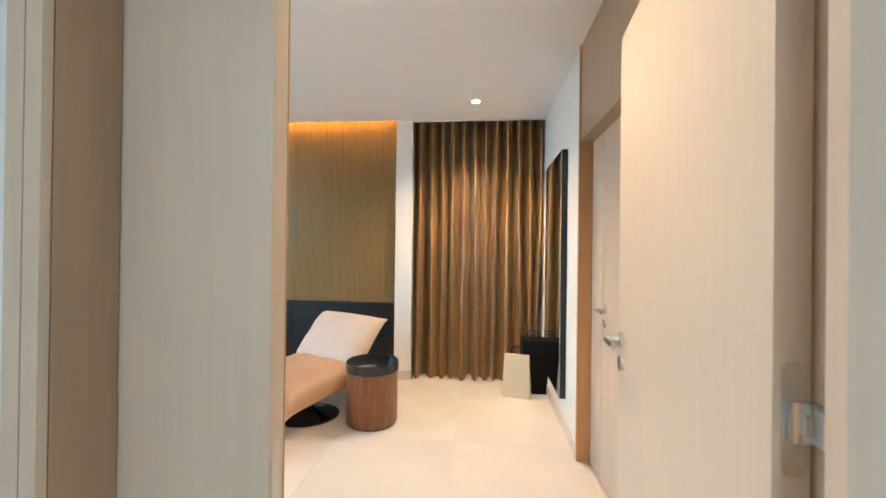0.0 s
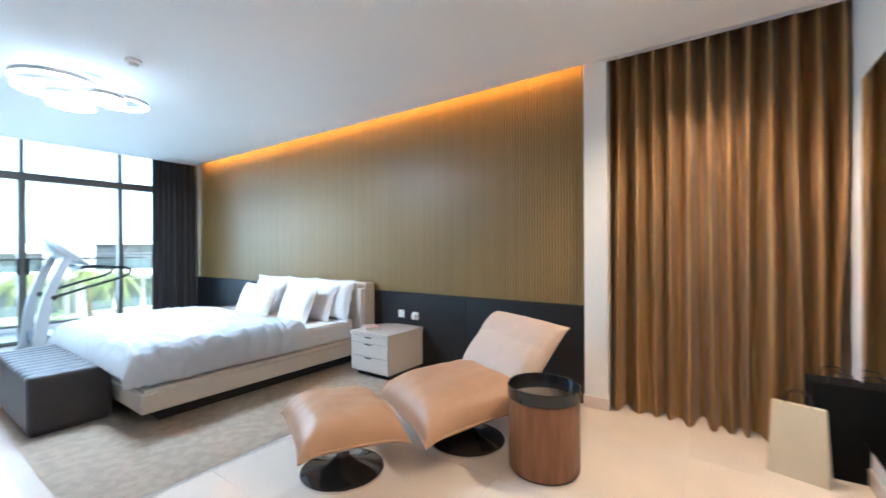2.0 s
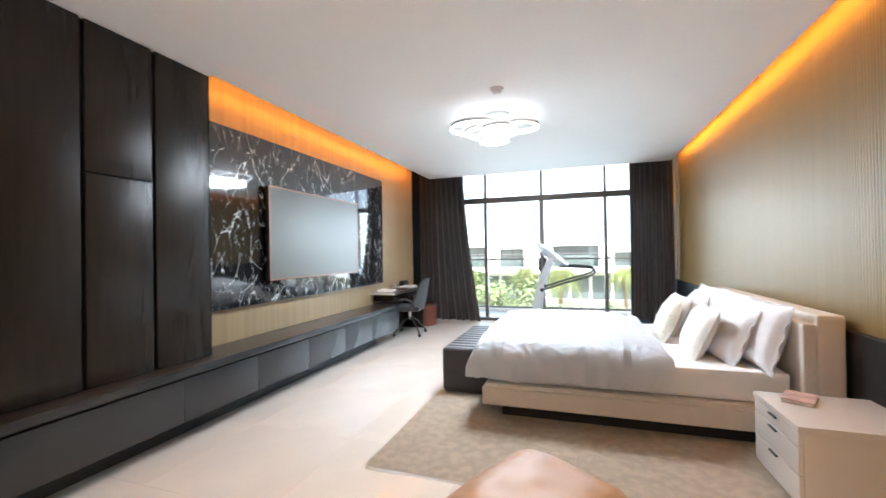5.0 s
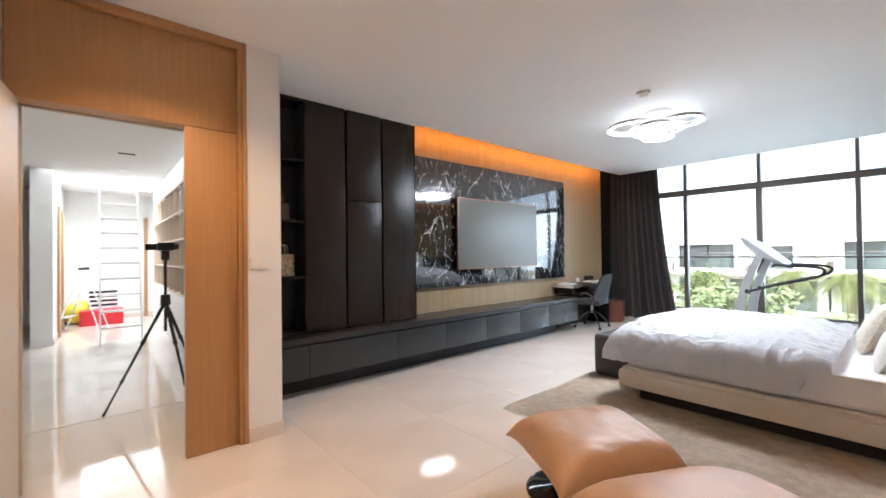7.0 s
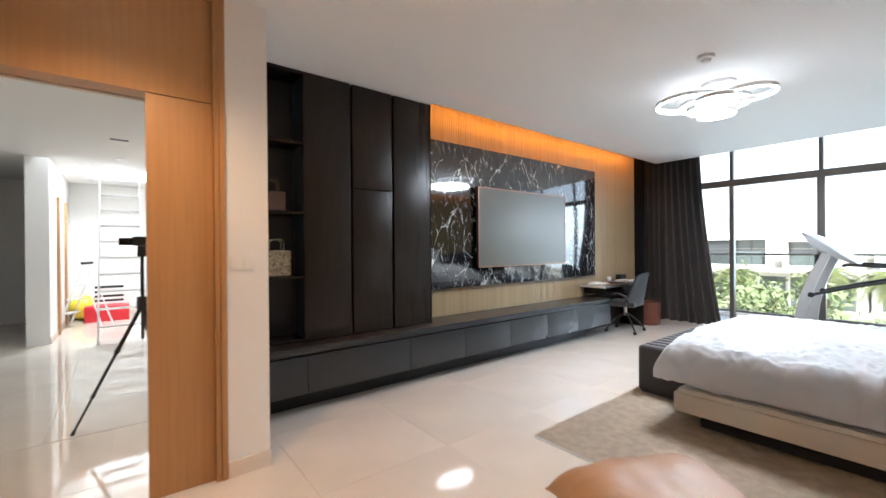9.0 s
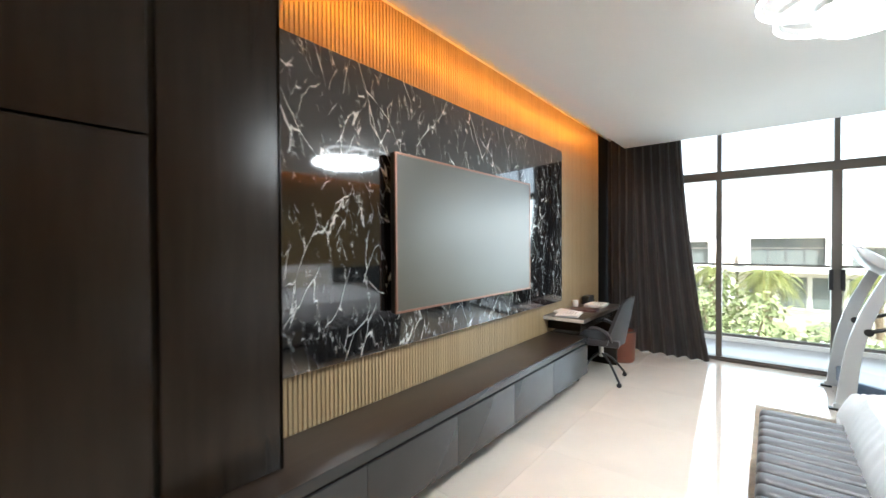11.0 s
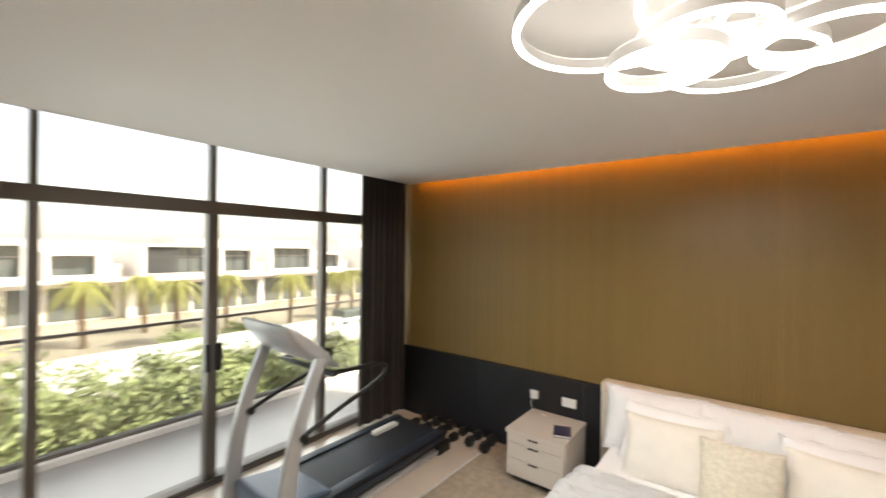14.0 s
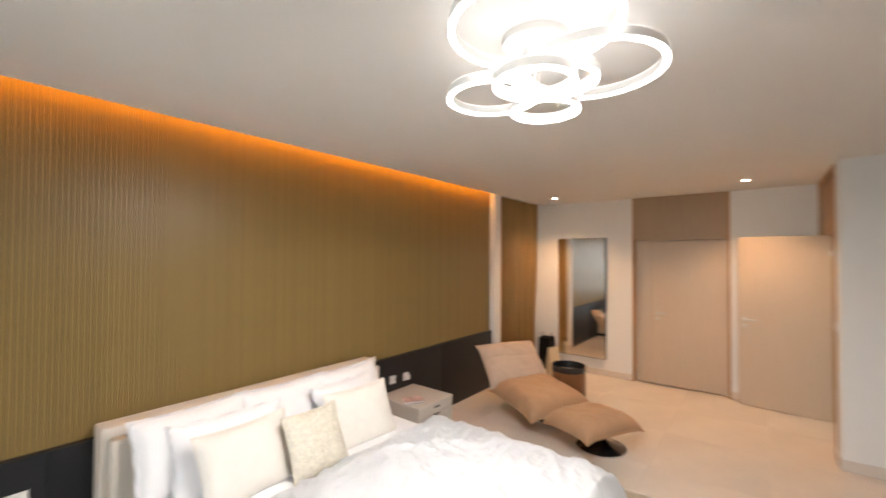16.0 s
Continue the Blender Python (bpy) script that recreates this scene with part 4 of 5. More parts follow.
def duvet():
    t = thing("duvet", pose(-4.2, 3.32, 0.515), "white crumpled duvet spread over the bed, folded back at the pillows", "duvet")
    bm = bmesh.new()
    nx, ny = 170, 140
    hw, y0, y1 = 0.93, -0.86, 0.60
    g = []
    for i in range(nx + 1):
        ln = []
        for j in range(ny + 1):
            u, v = i / nx * 2 - 1, j / ny
            # arc length across, draping over both sides and the foot
            sx = u * (hw + 0.34)
            over = max(0, abs(sx) - hw)
            rr = 0.15
            bend = min(over / rr, 1.45)
            x = math.copysign(min(abs(sx), hw) + 0.10 * math.sin(bend) + 0.04 * max(0.0, over - 1.45 * rr), sx)
            sy = y0 - 0.16 + v * (y1 - y0 + 0.16)
            overy = max(0, y0 - sy)
            y = max(sy, y0) - 0.09 * math.sin(min(overy / 0.13, 1.4))
            puff = 0.095 * (1 - abs(u) ** 3) * (1 - abs(2 * v - 1) ** 5) + 0.02
            w = Vector((x * 1.4, y * 1.4, 0))
            f = noise.noise(w + Vector((3, 1, 0)))
            q = Vector((x * 3.1 + 2 * f, y * 3.6 + 1.5 * f, 1))
            wr = 0.055 * (0.5 - abs(noise.noise(q))) + 0.026 * (0.4 - abs(noise.noise(q * 2.3))) + 0.03 * f
            fine = 0.020 * (0.3 - abs(noise.noise(Vector((x * 9 + 6 * f, y * 14, 4))))) + 0.012 * (0.3 - abs(noise.noise(Vector((x * 21, y * 17 + 5 * f, 7)))))
            wr *= 1 - 0.8 * min(1, math.hypot(over, overy) / 0.25)
            wr += fine
            z = 0.03 + puff + wr - max(0.10 * (1 - math.cos(bend)) + max(0.0, over - 1.45 * rr), 0.9 * overy)
            if over > 0:
                z += 0.035 * noise.noise(Vector((y * 3, 5, u))) * min(1, over / 0.1)
                x += math.copysign(0.025 * noise.noise(Vector((y * 6, z * 3, 9))), x)
            ln.append(bm.verts.new((x, y, z)))
        g.append(ln)
    for i in range(nx):
        for j in range(ny):
            bm.faces.new((g[i][j], g[i + 1][j], g[i + 1][j + 1], g[i][j + 1]))
    bmesh.ops.solidify(bm, geom=bm.faces[:], thickness=0.02)
    part("cover", bm, SHEET, t)
    return t


duvet()
BZ = 0.53
for k, (x, ry) in enumerate(((-4.83, 3), (-4.2, -2), (-3.58, 4))):
    pillow("pillow", 0.68, 0.48, 0.21, SHEET, pose(x, 4.555, BZ + 0.215, 73, 0, ry), "white cotton pillow standing against the headboard", "pillow", "white pillows", 0.07, k + 1)
for k, (x, ry) in enumerate(((-4.68, -4), (-3.72, 6))):
    pillow("pillow", 0.68, 0.46, 0.19, SHEET, pose(x, 4.39, BZ + 0.185, 67, 0, ry), "white cotton pillow leaning on the ones behind", "pillow", "white pillows", 0.06, k + 5)
for k, (x, ry) in enumerate(((-4.66, 3), (-3.76, -4))):
    pillow("cushion", 0.60, 0.45, 0.18, CREAM, pose(x, 4.215, BZ + 0.17, 66, 0, ry), "cream square cushion leaning on white pillows", "cushion", "cream cushions", 0, k + 8)
pillow("cushion", 0.43, 0.43, 0.15, FUR, pose(-4.27, 4.075, BZ + 0.18, 67, 0, 2), "shaggy cream cushion in the middle of the bed", "cushion", "", 0, 12)


# ---- tufted bench ----
bench = thing("bench", pose(-4.35, 2.225, 0.0), "charcoal channel-tufted upholstered bench at the foot of the bed", "bench")
part("base", bm_box(bmesh.new(), -0.635, 0.635, -0.225, 0.225, 0.012, 0.36, 0.03, 3), TUFT, bench)
for k in range(11):
    x0 = -0.645 + k * 1.29 / 11
    part("channel", bm_box(bmesh.new(), x0 + 0.002, x0 + 1.29 / 11 - 0.002, -0.245, 0.245, 0.025, 0.45, 0.054, 5), TUFT, bench)


# ---- nightstands ----
def nightstand():
    t = thing("nightstand", pose(-2.69, 4.60, 0.014), "glossy cream lacquer nightstand with three drawers", "nightstand", "nightstands")
    box("body", (-0.255, 0.27, -0.265, 0.28, 0.06, 0.43), NSL, t, 0.002)
    box("top", (-0.27, 0.275, -0.29, 0.285, 0.431, 0.468), NSL, t, 0.003)
    box("dark_base_block", (-0.23, 0.24, -0.22, 0.27, 0.0, 0.06), BLACK, t, 0.001)
    for z0, z1 in ((0.062, 0.215), (0.219, 0.355), (0.359, 0.428)):
        d = box("drawer", (-0.253, 0.268, -0.287, -0.266, z0, z1), NSL, t, 0.002)
        bm = bm_box(bmesh.new(), -0.045, 0.045, -0.30, -0.2875, z1 - 0.014, z1 - 0.004, 0.003)
        part("pull", bm, BLACK, d, "small dark metal pull")
    return t


ns = nightstand()
copy_thing(ns, pose(-5.72, 4.60, 0.014))


def outlet(x, z, plug, w=0.085):
    t = thing("wall_outlet", pose(x, 4.8995, z), "white plastic wall socket on the dark panelling", "wall outlet", "wall sockets")
    part("plate", bm_box(bmesh.new(), -w / 2, w / 2, -0.010, 0, -0.043, 0.043, 0.003), PLASTIC, t)
    if plug:
        part("plug", bm_box(bmesh.new(), -0.025, 0.025, -0.05, -0.0105, -0.028, 0.022, 0.006), PLASTIC, t)
    return t


outlet(-2.74, 0.60, False)
outlet(-2.53, 0.59, True)
cable = outlet(-5.98, 0.62, True)
bm = bm_tube(bmesh.new(), smooth_path([(0, -0.05, -0.02), (0.0, -0.075, -0.09), (0.06, -0.09, -0.16), (0.14, -0.11, -0.135), (0.19, -0.14, -0.135)], 6), 0.0035, 6)
part("cable", bm, PLASTIC, cable, "thin white cable")
outlet(-5.62, 0.62, False, 0.14)


def small_book(x, y, z, rz, col, label):
    t = thing("book", pose(x, y, z, 0, 0, rz), label, "book")
    box("cover", (-0.075, 0.075, -0.1, 0.1, 0.0, 0.003), col, t, 0)
    box("pages", (-0.072, 0.072, -0.097, 0.097, 0.003, 0.02), PAPER, t, 0.001)
    box("cover", (-0.075, 0.075, -0.1, 0.1, 0.02, 0.023), col, t, 0)
    return t


small_book(-5.54, 4.52, 0.483, 20, mat("navy_cover", (0.03, 0.025, 0.06), 0.4), "dark navy paperback book on the nightstand")
small_book(-2.84, 4.50, 0.483, 60, mat("magazine_cover", (0.6, 0.4, 0.35), 0.4, vary=0.5, scale=12), "pale patterned magazine on the nightstand")


# ---- leather chaise ----
def base_disc(parent, cx, cy, r):
    bm = bm_lathe(bmesh.new(), [(0, 0.0), (r, 0.0), (r, 0.012), (r * 0.9, 0.022), (r * 0.4, 0.05), (0.04, 0.09), (0.035, 0.22), (0, 0.22)], 48, cx, cy)
    part("base", bm, BLACKGL, parent, "black gloss trumpet base with chrome rim")
    part("base_rim", bm_lathe(bmesh.new(), [(r, 0.001), (r + 0.006, 0.001), (r + 0.006, 0.014), (r, 0.014), (r, 0.001)], 48, cx, cy), CHROME, parent, "chrome rim")


def lounge_cushion(name, w, h, top, bottom, material, at, label, parent, seed, crease=0.0, crease_at=0.0):
    """Plump sewn cushion: flat piped seam at z 0 with pointed drooping corners, high rounded crown, shallow belly."""
    n = 44
    bm = bmesh.new()
    up, dn = [], []
    for i in range(n + 1):
        a, b = [], []
        for j in range(n + 1):
            u, v = math.sin((i / n - 0.5) * math.pi), math.sin((j / n - 0.5) * math.pi)
            waist = 0.045
            x = u * w / 2 * (1 - waist * (1 - v ** 4) * u * u)
            y = v * h / 2 * (1 - waist * (1 - u ** 4) * v * v)
            prof = max(0.0, 1 - abs(u) ** 4.5) ** 0.5 * max(0.0, 1 - abs(v) ** 4.5) ** 0.5
            corner = (u * v) ** 4
            rim = 0.018 * (1 - corner) - 0.014 * corner
            ang = math.atan2(v, u)
            edge = max(abs(u), abs(v))
            pucker = 0.006 * math.sin(ang * 46 + 3 * noise.noise(Vector((u * 3, v * 3, seed)))) * max(0.0, edge - 0.72) * 3 * prof
            soft = 0.012 * noise.noise(Vector((u * 1.7 + seed, v * 1.7, 2))) + 0.005 * noise.noise(Vector((u * 4 + seed, v * 4, 5)))
            fold = -0.006 * max(0.0, 0.16 - abs(noise.noise(Vector((u * 1.6 + seed, v * 3.2, 8))))) / 0.16
            line = -crease * math.exp(-((u - crease_at - 0.05 * math.sin(3 * v + seed)) / 0.05) ** 2)
            zt = rim + (top - 0.03) * prof + (soft + fold + line) * min(1.0, prof * 1.3) + pucker
            a.append(bm.verts.new((x, y, zt)))
            b.append(a[-1] if i in (0, n) or j in (0, n) else bm.verts.new((x, y, rim - (bottom + 0.03) * prof)))
        up.append(a)
        dn.append(b)
    for i in range(n):
        for j in range(n):
            bm.faces.new((up[i][j], up[i + 1][j], up[i + 1][j + 1], up[i][j + 1]))
            bm.faces.new((dn[i][j], dn[i][j + 1], dn[i + 1][j + 1], dn[i + 1][j]))
    rim_line = [up[i][0].co.copy() for i in range(n + 1)] + [up[n][j].co.copy() for j in range(1, n + 1)] + \
               [up[i][n].co.copy() for i in range(n - 1, -1, -1)] + [up[0][j].co.copy() for j in range(n - 1, 0, -1)]
    rim_line = rim_line[::2]
    ob = part(name, bm, material, parent, label, at)
    part("piping", bm_tube(bmesh.new(), rim_line, 0.0065, 6, True), material, ob)
    return ob


stool = thing("footstool", pose(-1.585, 3.01, 0, 0, 0, 63.5), "tan leather cushion footstool on a round black base", "footstool")
base_disc(stool, 0, 0, 0.245)
part("support", bm_box(bmesh.new(), -0.2, 0.2, -0.15, 0.25, 0.20, 0.215, 0.006), BLACK, stool)
lounge_cushion("cushion", 0.64, 0.75, 0.185, 0.02, LEATHER, pose(0.02, 0.115, 0.228, 0, 3, 0), "tan leather seat cushion with piped edge", stool, 21)
ch = thing("lounge_chair", pose(-1.16, 3.77, 0, 0, 0, 62.5), "tan leather lounge chair with pale back cushion on round base", "lounge chair")
base_disc(ch, 0, 0, 0.26)
part("support", bm_box(bmesh.new(), -0.3, 0.25, -0.15, 0.35, 0.20, 0.215, 0.006), BLACK, ch)
lounge_cushion("seat", 0.88, 0.91, 0.215, 0.03, LEATHER, pose(-0.025, 0.15, 0.230, 0, -5, 0), "tan leather seat cushion with piped edge", ch, 23)
lounge_cushion("backrest", 0.60, 0.89, 0.14, 0.085, LEATHER2, pose(0.515, 0.185, 0.545, 0, -49, 0), "pale pinkish back cushion", ch, 25, 0.012, 0.15)

# ---- side table ----
tbl = thing("side_table", pose(-0.583, 3.735, 0), "round walnut drum side table with a black tray top", "side table")
part("drum", bm_lathe(bmesh.new(), [(0, 0.012), (0.208, 0.012), (0.212, 0.02), (0.212, 0.435), (0.208, 0.44), (0, 0.44)], 56), WALNUT, tbl)
part("foot", bm_lathe(bmesh.new(), [(0, 0), (0.20, 0), (0.20, 0.012), (0, 0.012)], 40), BLACK, tbl)
part("tray", bm_lathe(bmesh.new(), [(0, 0.441), (0.214, 0.441), (0.221, 0.446), (0.221, 0.512), (0.216, 0.517), (0.211, 0.512), (0.211, 0.468), (0, 0.468)], 56), BLACKGL, tbl, "black lacquer tray top")

# ---- mirror and bags ----
mir = thing("wall_mirror", pose(XR, 4.105, 0.275), "tall rectangular mirror with deep black frame hung on the white wall", "mirror")
box("frame", (-0.048, -0.001, -0.40, 0.40, 0, 2.005), BLACK, mir, 0.002)
box("glass", (-0.0515, -0.0485, -0.392, 0.392, 0.008, 1.997), MIRROR, mir, 0)
bag = thing("paper_bag", pose(0.69, 4.49, 0, 0, 0, -14), "cream paper shopping bag on the floor by the curtain", "shopping bag")
bm = bm_box(bmesh.new(), -0.14, 0.14, -0.06, 0.06, 0, 0.42, 0.004)
for v in bm.verts:
    if v.co.z > 0.2:
        v.co.y *= 0.35
        v.co.x *= 0.86
part("body", bm, KRAFT, bag)
for s in (-1, 1):
    part("string", bm_tube(bmesh.new(), smooth_path([(-0.06, s * 0.02, 0.42), (-0.04, s * 0.022, 0.49), (0.04, s * 0.022, 0.49), (0.06, s * 0.02, 0.42)], 6), 0.003, 6), BLACK, bag)
bag2 = thing("paper_bag", pose(0.885, 4.69, 0, 0, 0, 3), "large matt black paper shopping bag on the floor by the mirror", "shopping bag")
bm = bm_box(bmesh.new(), -0.13, 0.12, -0.12, 0.12, 0, 0.54, 0.003)
for v in bm.verts:
    if v.co.z > 0.3:
        v.co.y *= 0.8
part("body", bm, MATT, bag2)
for s in (-1, 1):
    part("string", bm_tube(bmesh.new(), smooth_path([(-0.06, s * 0.08, 0.54), (-0.04, s * 0.08, 0.60), (0.04, s * 0.08, 0.60), (0.06, s * 0.08, 0.54)], 6), 0.004, 6), BLACK, bag2)


# ---- ceiling fixtures ----
def downlight(x, y):
    t = thing("downlight", pose(x, y, H), "small square recessed ceiling downlight, lit", "downlight", "ceiling downlights")
    box("bezel", (-0.05, 0.05, -0.05, 0.05, -0.006, -0.001), PLASTIC, t, 0.001)
    part("lamp", bm_lathe(bmesh.new(), [(0, -0.0075), (0.032, -0.0075), (0.032, -0.0062), (0, -0.0062)], 20), BULB, t, "lit warm lamp")
    return t


for sx, sy in SPOTS[:2]:
    downlight(sx, sy)
det = thing("smoke_detector", pose(-3.609, 2.597, H), "white round smoke detector on the ceiling", "smoke detector")
part("base", bm_lathe(bmesh.new(), [(0, 0), (0.06, 0), (0.06, -0.025), (0.045, -0.03), (0, -0.03)], 28), PLASTIC, det)
part("dome", bm_lathe(bmesh.new(), [(0.035, -0.03), (0.035, -0.05), (0.02, -0.06), (0, -0.06)], 28), PLASTIC, det)

RINGS = [(-4.578, 2.345, 2.785, 0.305), (-4.27, 2.70, 2.715, 0.215), (-4.208, 2.254, 2.74, 0.285), (-4.45, 2.40, 2.645, 0.162), (-4.086, 2.517, 2.668, 0.162), (-4.345, 2.36, 2.68, 0.17)]


def chandelier():
    cx, cy = -4.32, 2.46
    t = thing("chandelier", pose(cx, cy, H), "modern ceiling lamp of overlapping white LED rings, lit", "chandelier")
    part("canopy", bm_lathe(bmesh.new(), [(0, 0), (0.14, 0), (0.14, -0.03), (0.13, -0.035), (0, -0.035)], 36), WHITEM, t)
    for x, y, z, r in RINGS:
        x, y, z = x - cx, y - cy, z - H
        bm = bm_lathe(bmesh.new(), [(r - 0.021, z), (r - 0.021, z + 0.035), (r, z + 0.035), (r, z), (r - 0.021, z)], 56, x, y)
        ring = part("ring", bm, WHITEM, t)
        bm = bm_lathe(bmesh.new(), [(r - 0.022, z - 0.008), (r + 0.001, z - 0.008), (r + 0.001, z - 0.0005), (r - 0.022, z - 0.0005), (r - 0.022, z - 0.008)], 56, x, y)
        part("diffuser", bm, LED, ring, "glowing white diffuser")
        bm = bm_lathe(bmesh.new(), [(r - 0.018, z + 0.0355), (r - 0.003, z + 0.0355), (r - 0.003, z + 0.039), (r - 0.018, z + 0.039), (r - 0.018, z + 0.0355)], 56, x, y)
        part("upper_diffuser", bm, LED_UP, ring, "glowing white strip facing the ceiling")
        bm = bmesh.new()
        d = Vector((x, y, 0))
        near = d * (1 - (r - 0.014) / max(d.length, 1e-3)) if d.length > 0.02 else Vector((r - 0.014, 0, 0))
        if near.length > 0.13:
            near = near.normalized() * 0.12
        bm_cyl(bm, (near.x, near.y, -0.035), (near.x, near.y, z + 0.035), 0.004, seg=8)
        part("rod", bm, WHITEM, ring)
    return t


chandelier()
sw = thing("wall_switch", pose(-0.49, YE + 0.0005, 1.295), "double white wall switch plate beside the entrance", "light switch")
box("plate", (-0.067, 0.067, 0, 0.009, -0.043, 0.043), PLASTIC, sw, 0.003)
for x in (-0.033, 0.033):
    box("rocker", (x - 0.026, x + 0.026, 0.0092, 0.012, -0.034, 0.034), PLASTIC, sw, 0.002)


# ---- treadmill ----
def treadmill():
    t = thing("treadmill", pose(-7.12, 2.55, 0), "silver and black folding treadmill on the tiled floor by the window", "treadmill")
    box("deck", (-0.33, 0.36, 0.15, 1.88, 0.09, 0.17), BLACK, t, 0.015)
    box("belt", (-0.24, 0.25, 0.20, 1.84, 0.1705, 0.178), BELT, t, 0.003)
    for x0, x1 in ((-0.335, -0.25), (0.26, 0.37)):
        box("side_rail", (x0, x1, 0.25, 1.86, 0.172, 0.192), DECKB, t, 0.006)
    box("side_trim", (0.361, 0.378, 0.25, 1.86, 0.09, 0.15), DECKB, t, 0.003)
    for x in (-0.40, 0.385):
        box("floor_rail", (x - 0.02, x + 0.02, -0.06, 1.7, 0.02, 0.06), SILVER, t, 0.006)
        box("foot_pad", (x - 0.03, x + 0.03, -0.09, 0.0, 0.0, 0.02), BLACK, t, 0.004)
        box("end_cap", (x - 0.028, x + 0.028, 1.7, 1.9, 0.0, 0.11), BLACK, t, 0.02)
    bm = bm_box(bmesh.new(), -0.30, 0.32, 0.02, 0.48, 0.10, 0.27, 0.05, 4)
    for v in bm.verts:
        if v.co.z > 0.2 and v.co.y > 0.3:
            v.co.z -= 0.06
    part("motor_cover", bm, COVERB, t, "dark blue-grey motor cover")
    for x in (-0.385, 0.37):
        pts = smooth_path([(x, 0.02, 0.035), (x, 0.045, 0.30), (x, 0.085, 0.60), (x, 0.17, 0.92), (x, 0.31, 1.27)], 6)
        bm = bmesh.new()
        prev = None
        for p in pts:
            hd = 0.066 - 0.018 * p.z
            ring = [bm.verts.new((p.x + dx, p.y + dy, p.z + dz)) for dx, dy, dz in ((-0.024, -hd, 0.01), (0.024, -hd, 0.01), (0.024, hd, -0.01), (-0.024, hd, -0.01))]
            if prev:
                for k in range(4):
                    bm.faces.new((prev[k], prev[(k + 1) % 4], ring[(k + 1) % 4], ring[k]))
            else:
                bm.faces.new(ring)
            prev = ring
        bm.faces.new(list(reversed(prev)))
        bmesh.ops.bevel(bm, geom=bm.edges[:], offset=0.006, segments=2, affect="EDGES")
        part("upright", bm, SILVER, t)
        h = bmesh.new()
        bm_tube(h, smooth_path([(x * 0.92, 0.46, 1.13), (x * 0.95, 0.66, 1.12), (x * 0.98, 0.90, 1.105), (x, 0.985, 1.06), (x, 0.90, 0.975), (x, 0.52, 0.86), (x, 0.17, 0.745)], 6), 0.018, 10)
        part("handrail", h, BLACK, t)
        bm = bm_cyl(bmesh.new(), (x - 0.045, 0.165, 0.745), (x + 0.045, 0.165, 0.745), 0.032, seg=16)
        part("knob", bm, BLACK, t)
    bm = bmesh.new()
    rows_ = [(-0.335, 0.012, 0.010), (-0.25, -0.045, 0.035), (-0.10, -0.075, 0.045), (0.05, -0.07, 0.04), (0.16, -0.04, 0.03), (0.30, 0.0, 0.028)]
    prev = None
    for y_, lo, hi in rows_:
        hw_ = 0.37 - 0.10 * max(0.0, y_ / 0.3) ** 2 - 0.05 * max(0.0, -y_ / 0.335) ** 3
        ring = [bm.verts.new((fx * hw_, y_, z_)) for fx, z_ in ((-1, lo * 0.6), (-0.86, lo), (0.86, lo), (1, lo * 0.6), (1, hi * 0.7), (0.9, hi), (-0.9, hi), (-1, hi * 0.7))]
        if prev:
            for k in range(8):
                bm.faces.new((prev[k], prev[(k + 1) % 8], ring[(k + 1) % 8], ring[k]))
        else:
            bm.faces.new(ring)
        prev = ring
    bm.faces.new(list(reversed(prev)))
    bmesh.ops.bevel(bm, geom=bm.edges[:], offset=0.008, segments=2, affect="EDGES")
    con = part("console", bm, SILVER, t, at=pose(0, 0.32, 1.315, -39, 0, 0))
    part("display", bm_box(bmesh.new(), -0.2, 0.2, -0.20, -0.06, 0.040, 0.049, 0.002), BLACKGL, con)
    part("button_panel", bm_box(bmesh.new(), -0.26, 0.26, -0.03, 0.08, 0.036, 0.046, 0.002), GREY, con)
    box("cross_bar", (-0.37, 0.36, 0.44, 0.48, 1.10, 1.135), BLACK, t, 0.01)
    return t


treadmill()
bt = thing("foam_roller", pose(-7.27, 4.05, 0.178, 0, 0, 0), "white handheld unit lying on the treadmill belt", "exercise accessory")
part("body", bm_box(bmesh.new(), -0.035, 0.035, -0.16, 0.16, 0.0005, 0.045, 0.018, 4), PLASTIC, bt)


def dumbbell(x, y, rz, r, label):
    t = thing("dumbbell", pose(x, y, r, 0, 0, rz), label, "dumbbell", "dumbbells by the wall")
    part("grip", bm_cyl(bmesh.new(), (-0.06, 0, 0), (0.06, 0, 0), 0.014, seg=14), CHROME, t, "chrome grip")
    for s in (-1, 1):
        part("weight", bm_cyl(bmesh.new(), (s * 0.055, 0, 0), (s * 0.13, 0, 0), r, r * 0.93, 6 if r > 0.05 else 8), BLACK, t, "black hexagonal weight")
    return t


for k in range(6):
    dumbbell(-7.35 + 0.19 * k, 4.72 - 0.02 * (k % 2), 88 + 5 * (k % 3), 0.05 + 0.005 * (k % 3), "black dumbbell with chrome grip on the floor by the panelling")
cable = thing("power_cable", pose(-6.3, 4.6, 0), "white power cable looped on the floor", "cable")
part("cord", bm_tube(bmesh.new(), smooth_path([(-0.3, 0.2, 0.006), (-0.2, 0.0, 0.006), (0.0, -0.1, 0.006), (0.15, 0.0, 0.006), (0.0, 0.1, 0.008), (-0.1, -0.02, 0.012), (0.1, -0.15, 0.006)], 8), 0.004, 6), PLASTIC, cable)


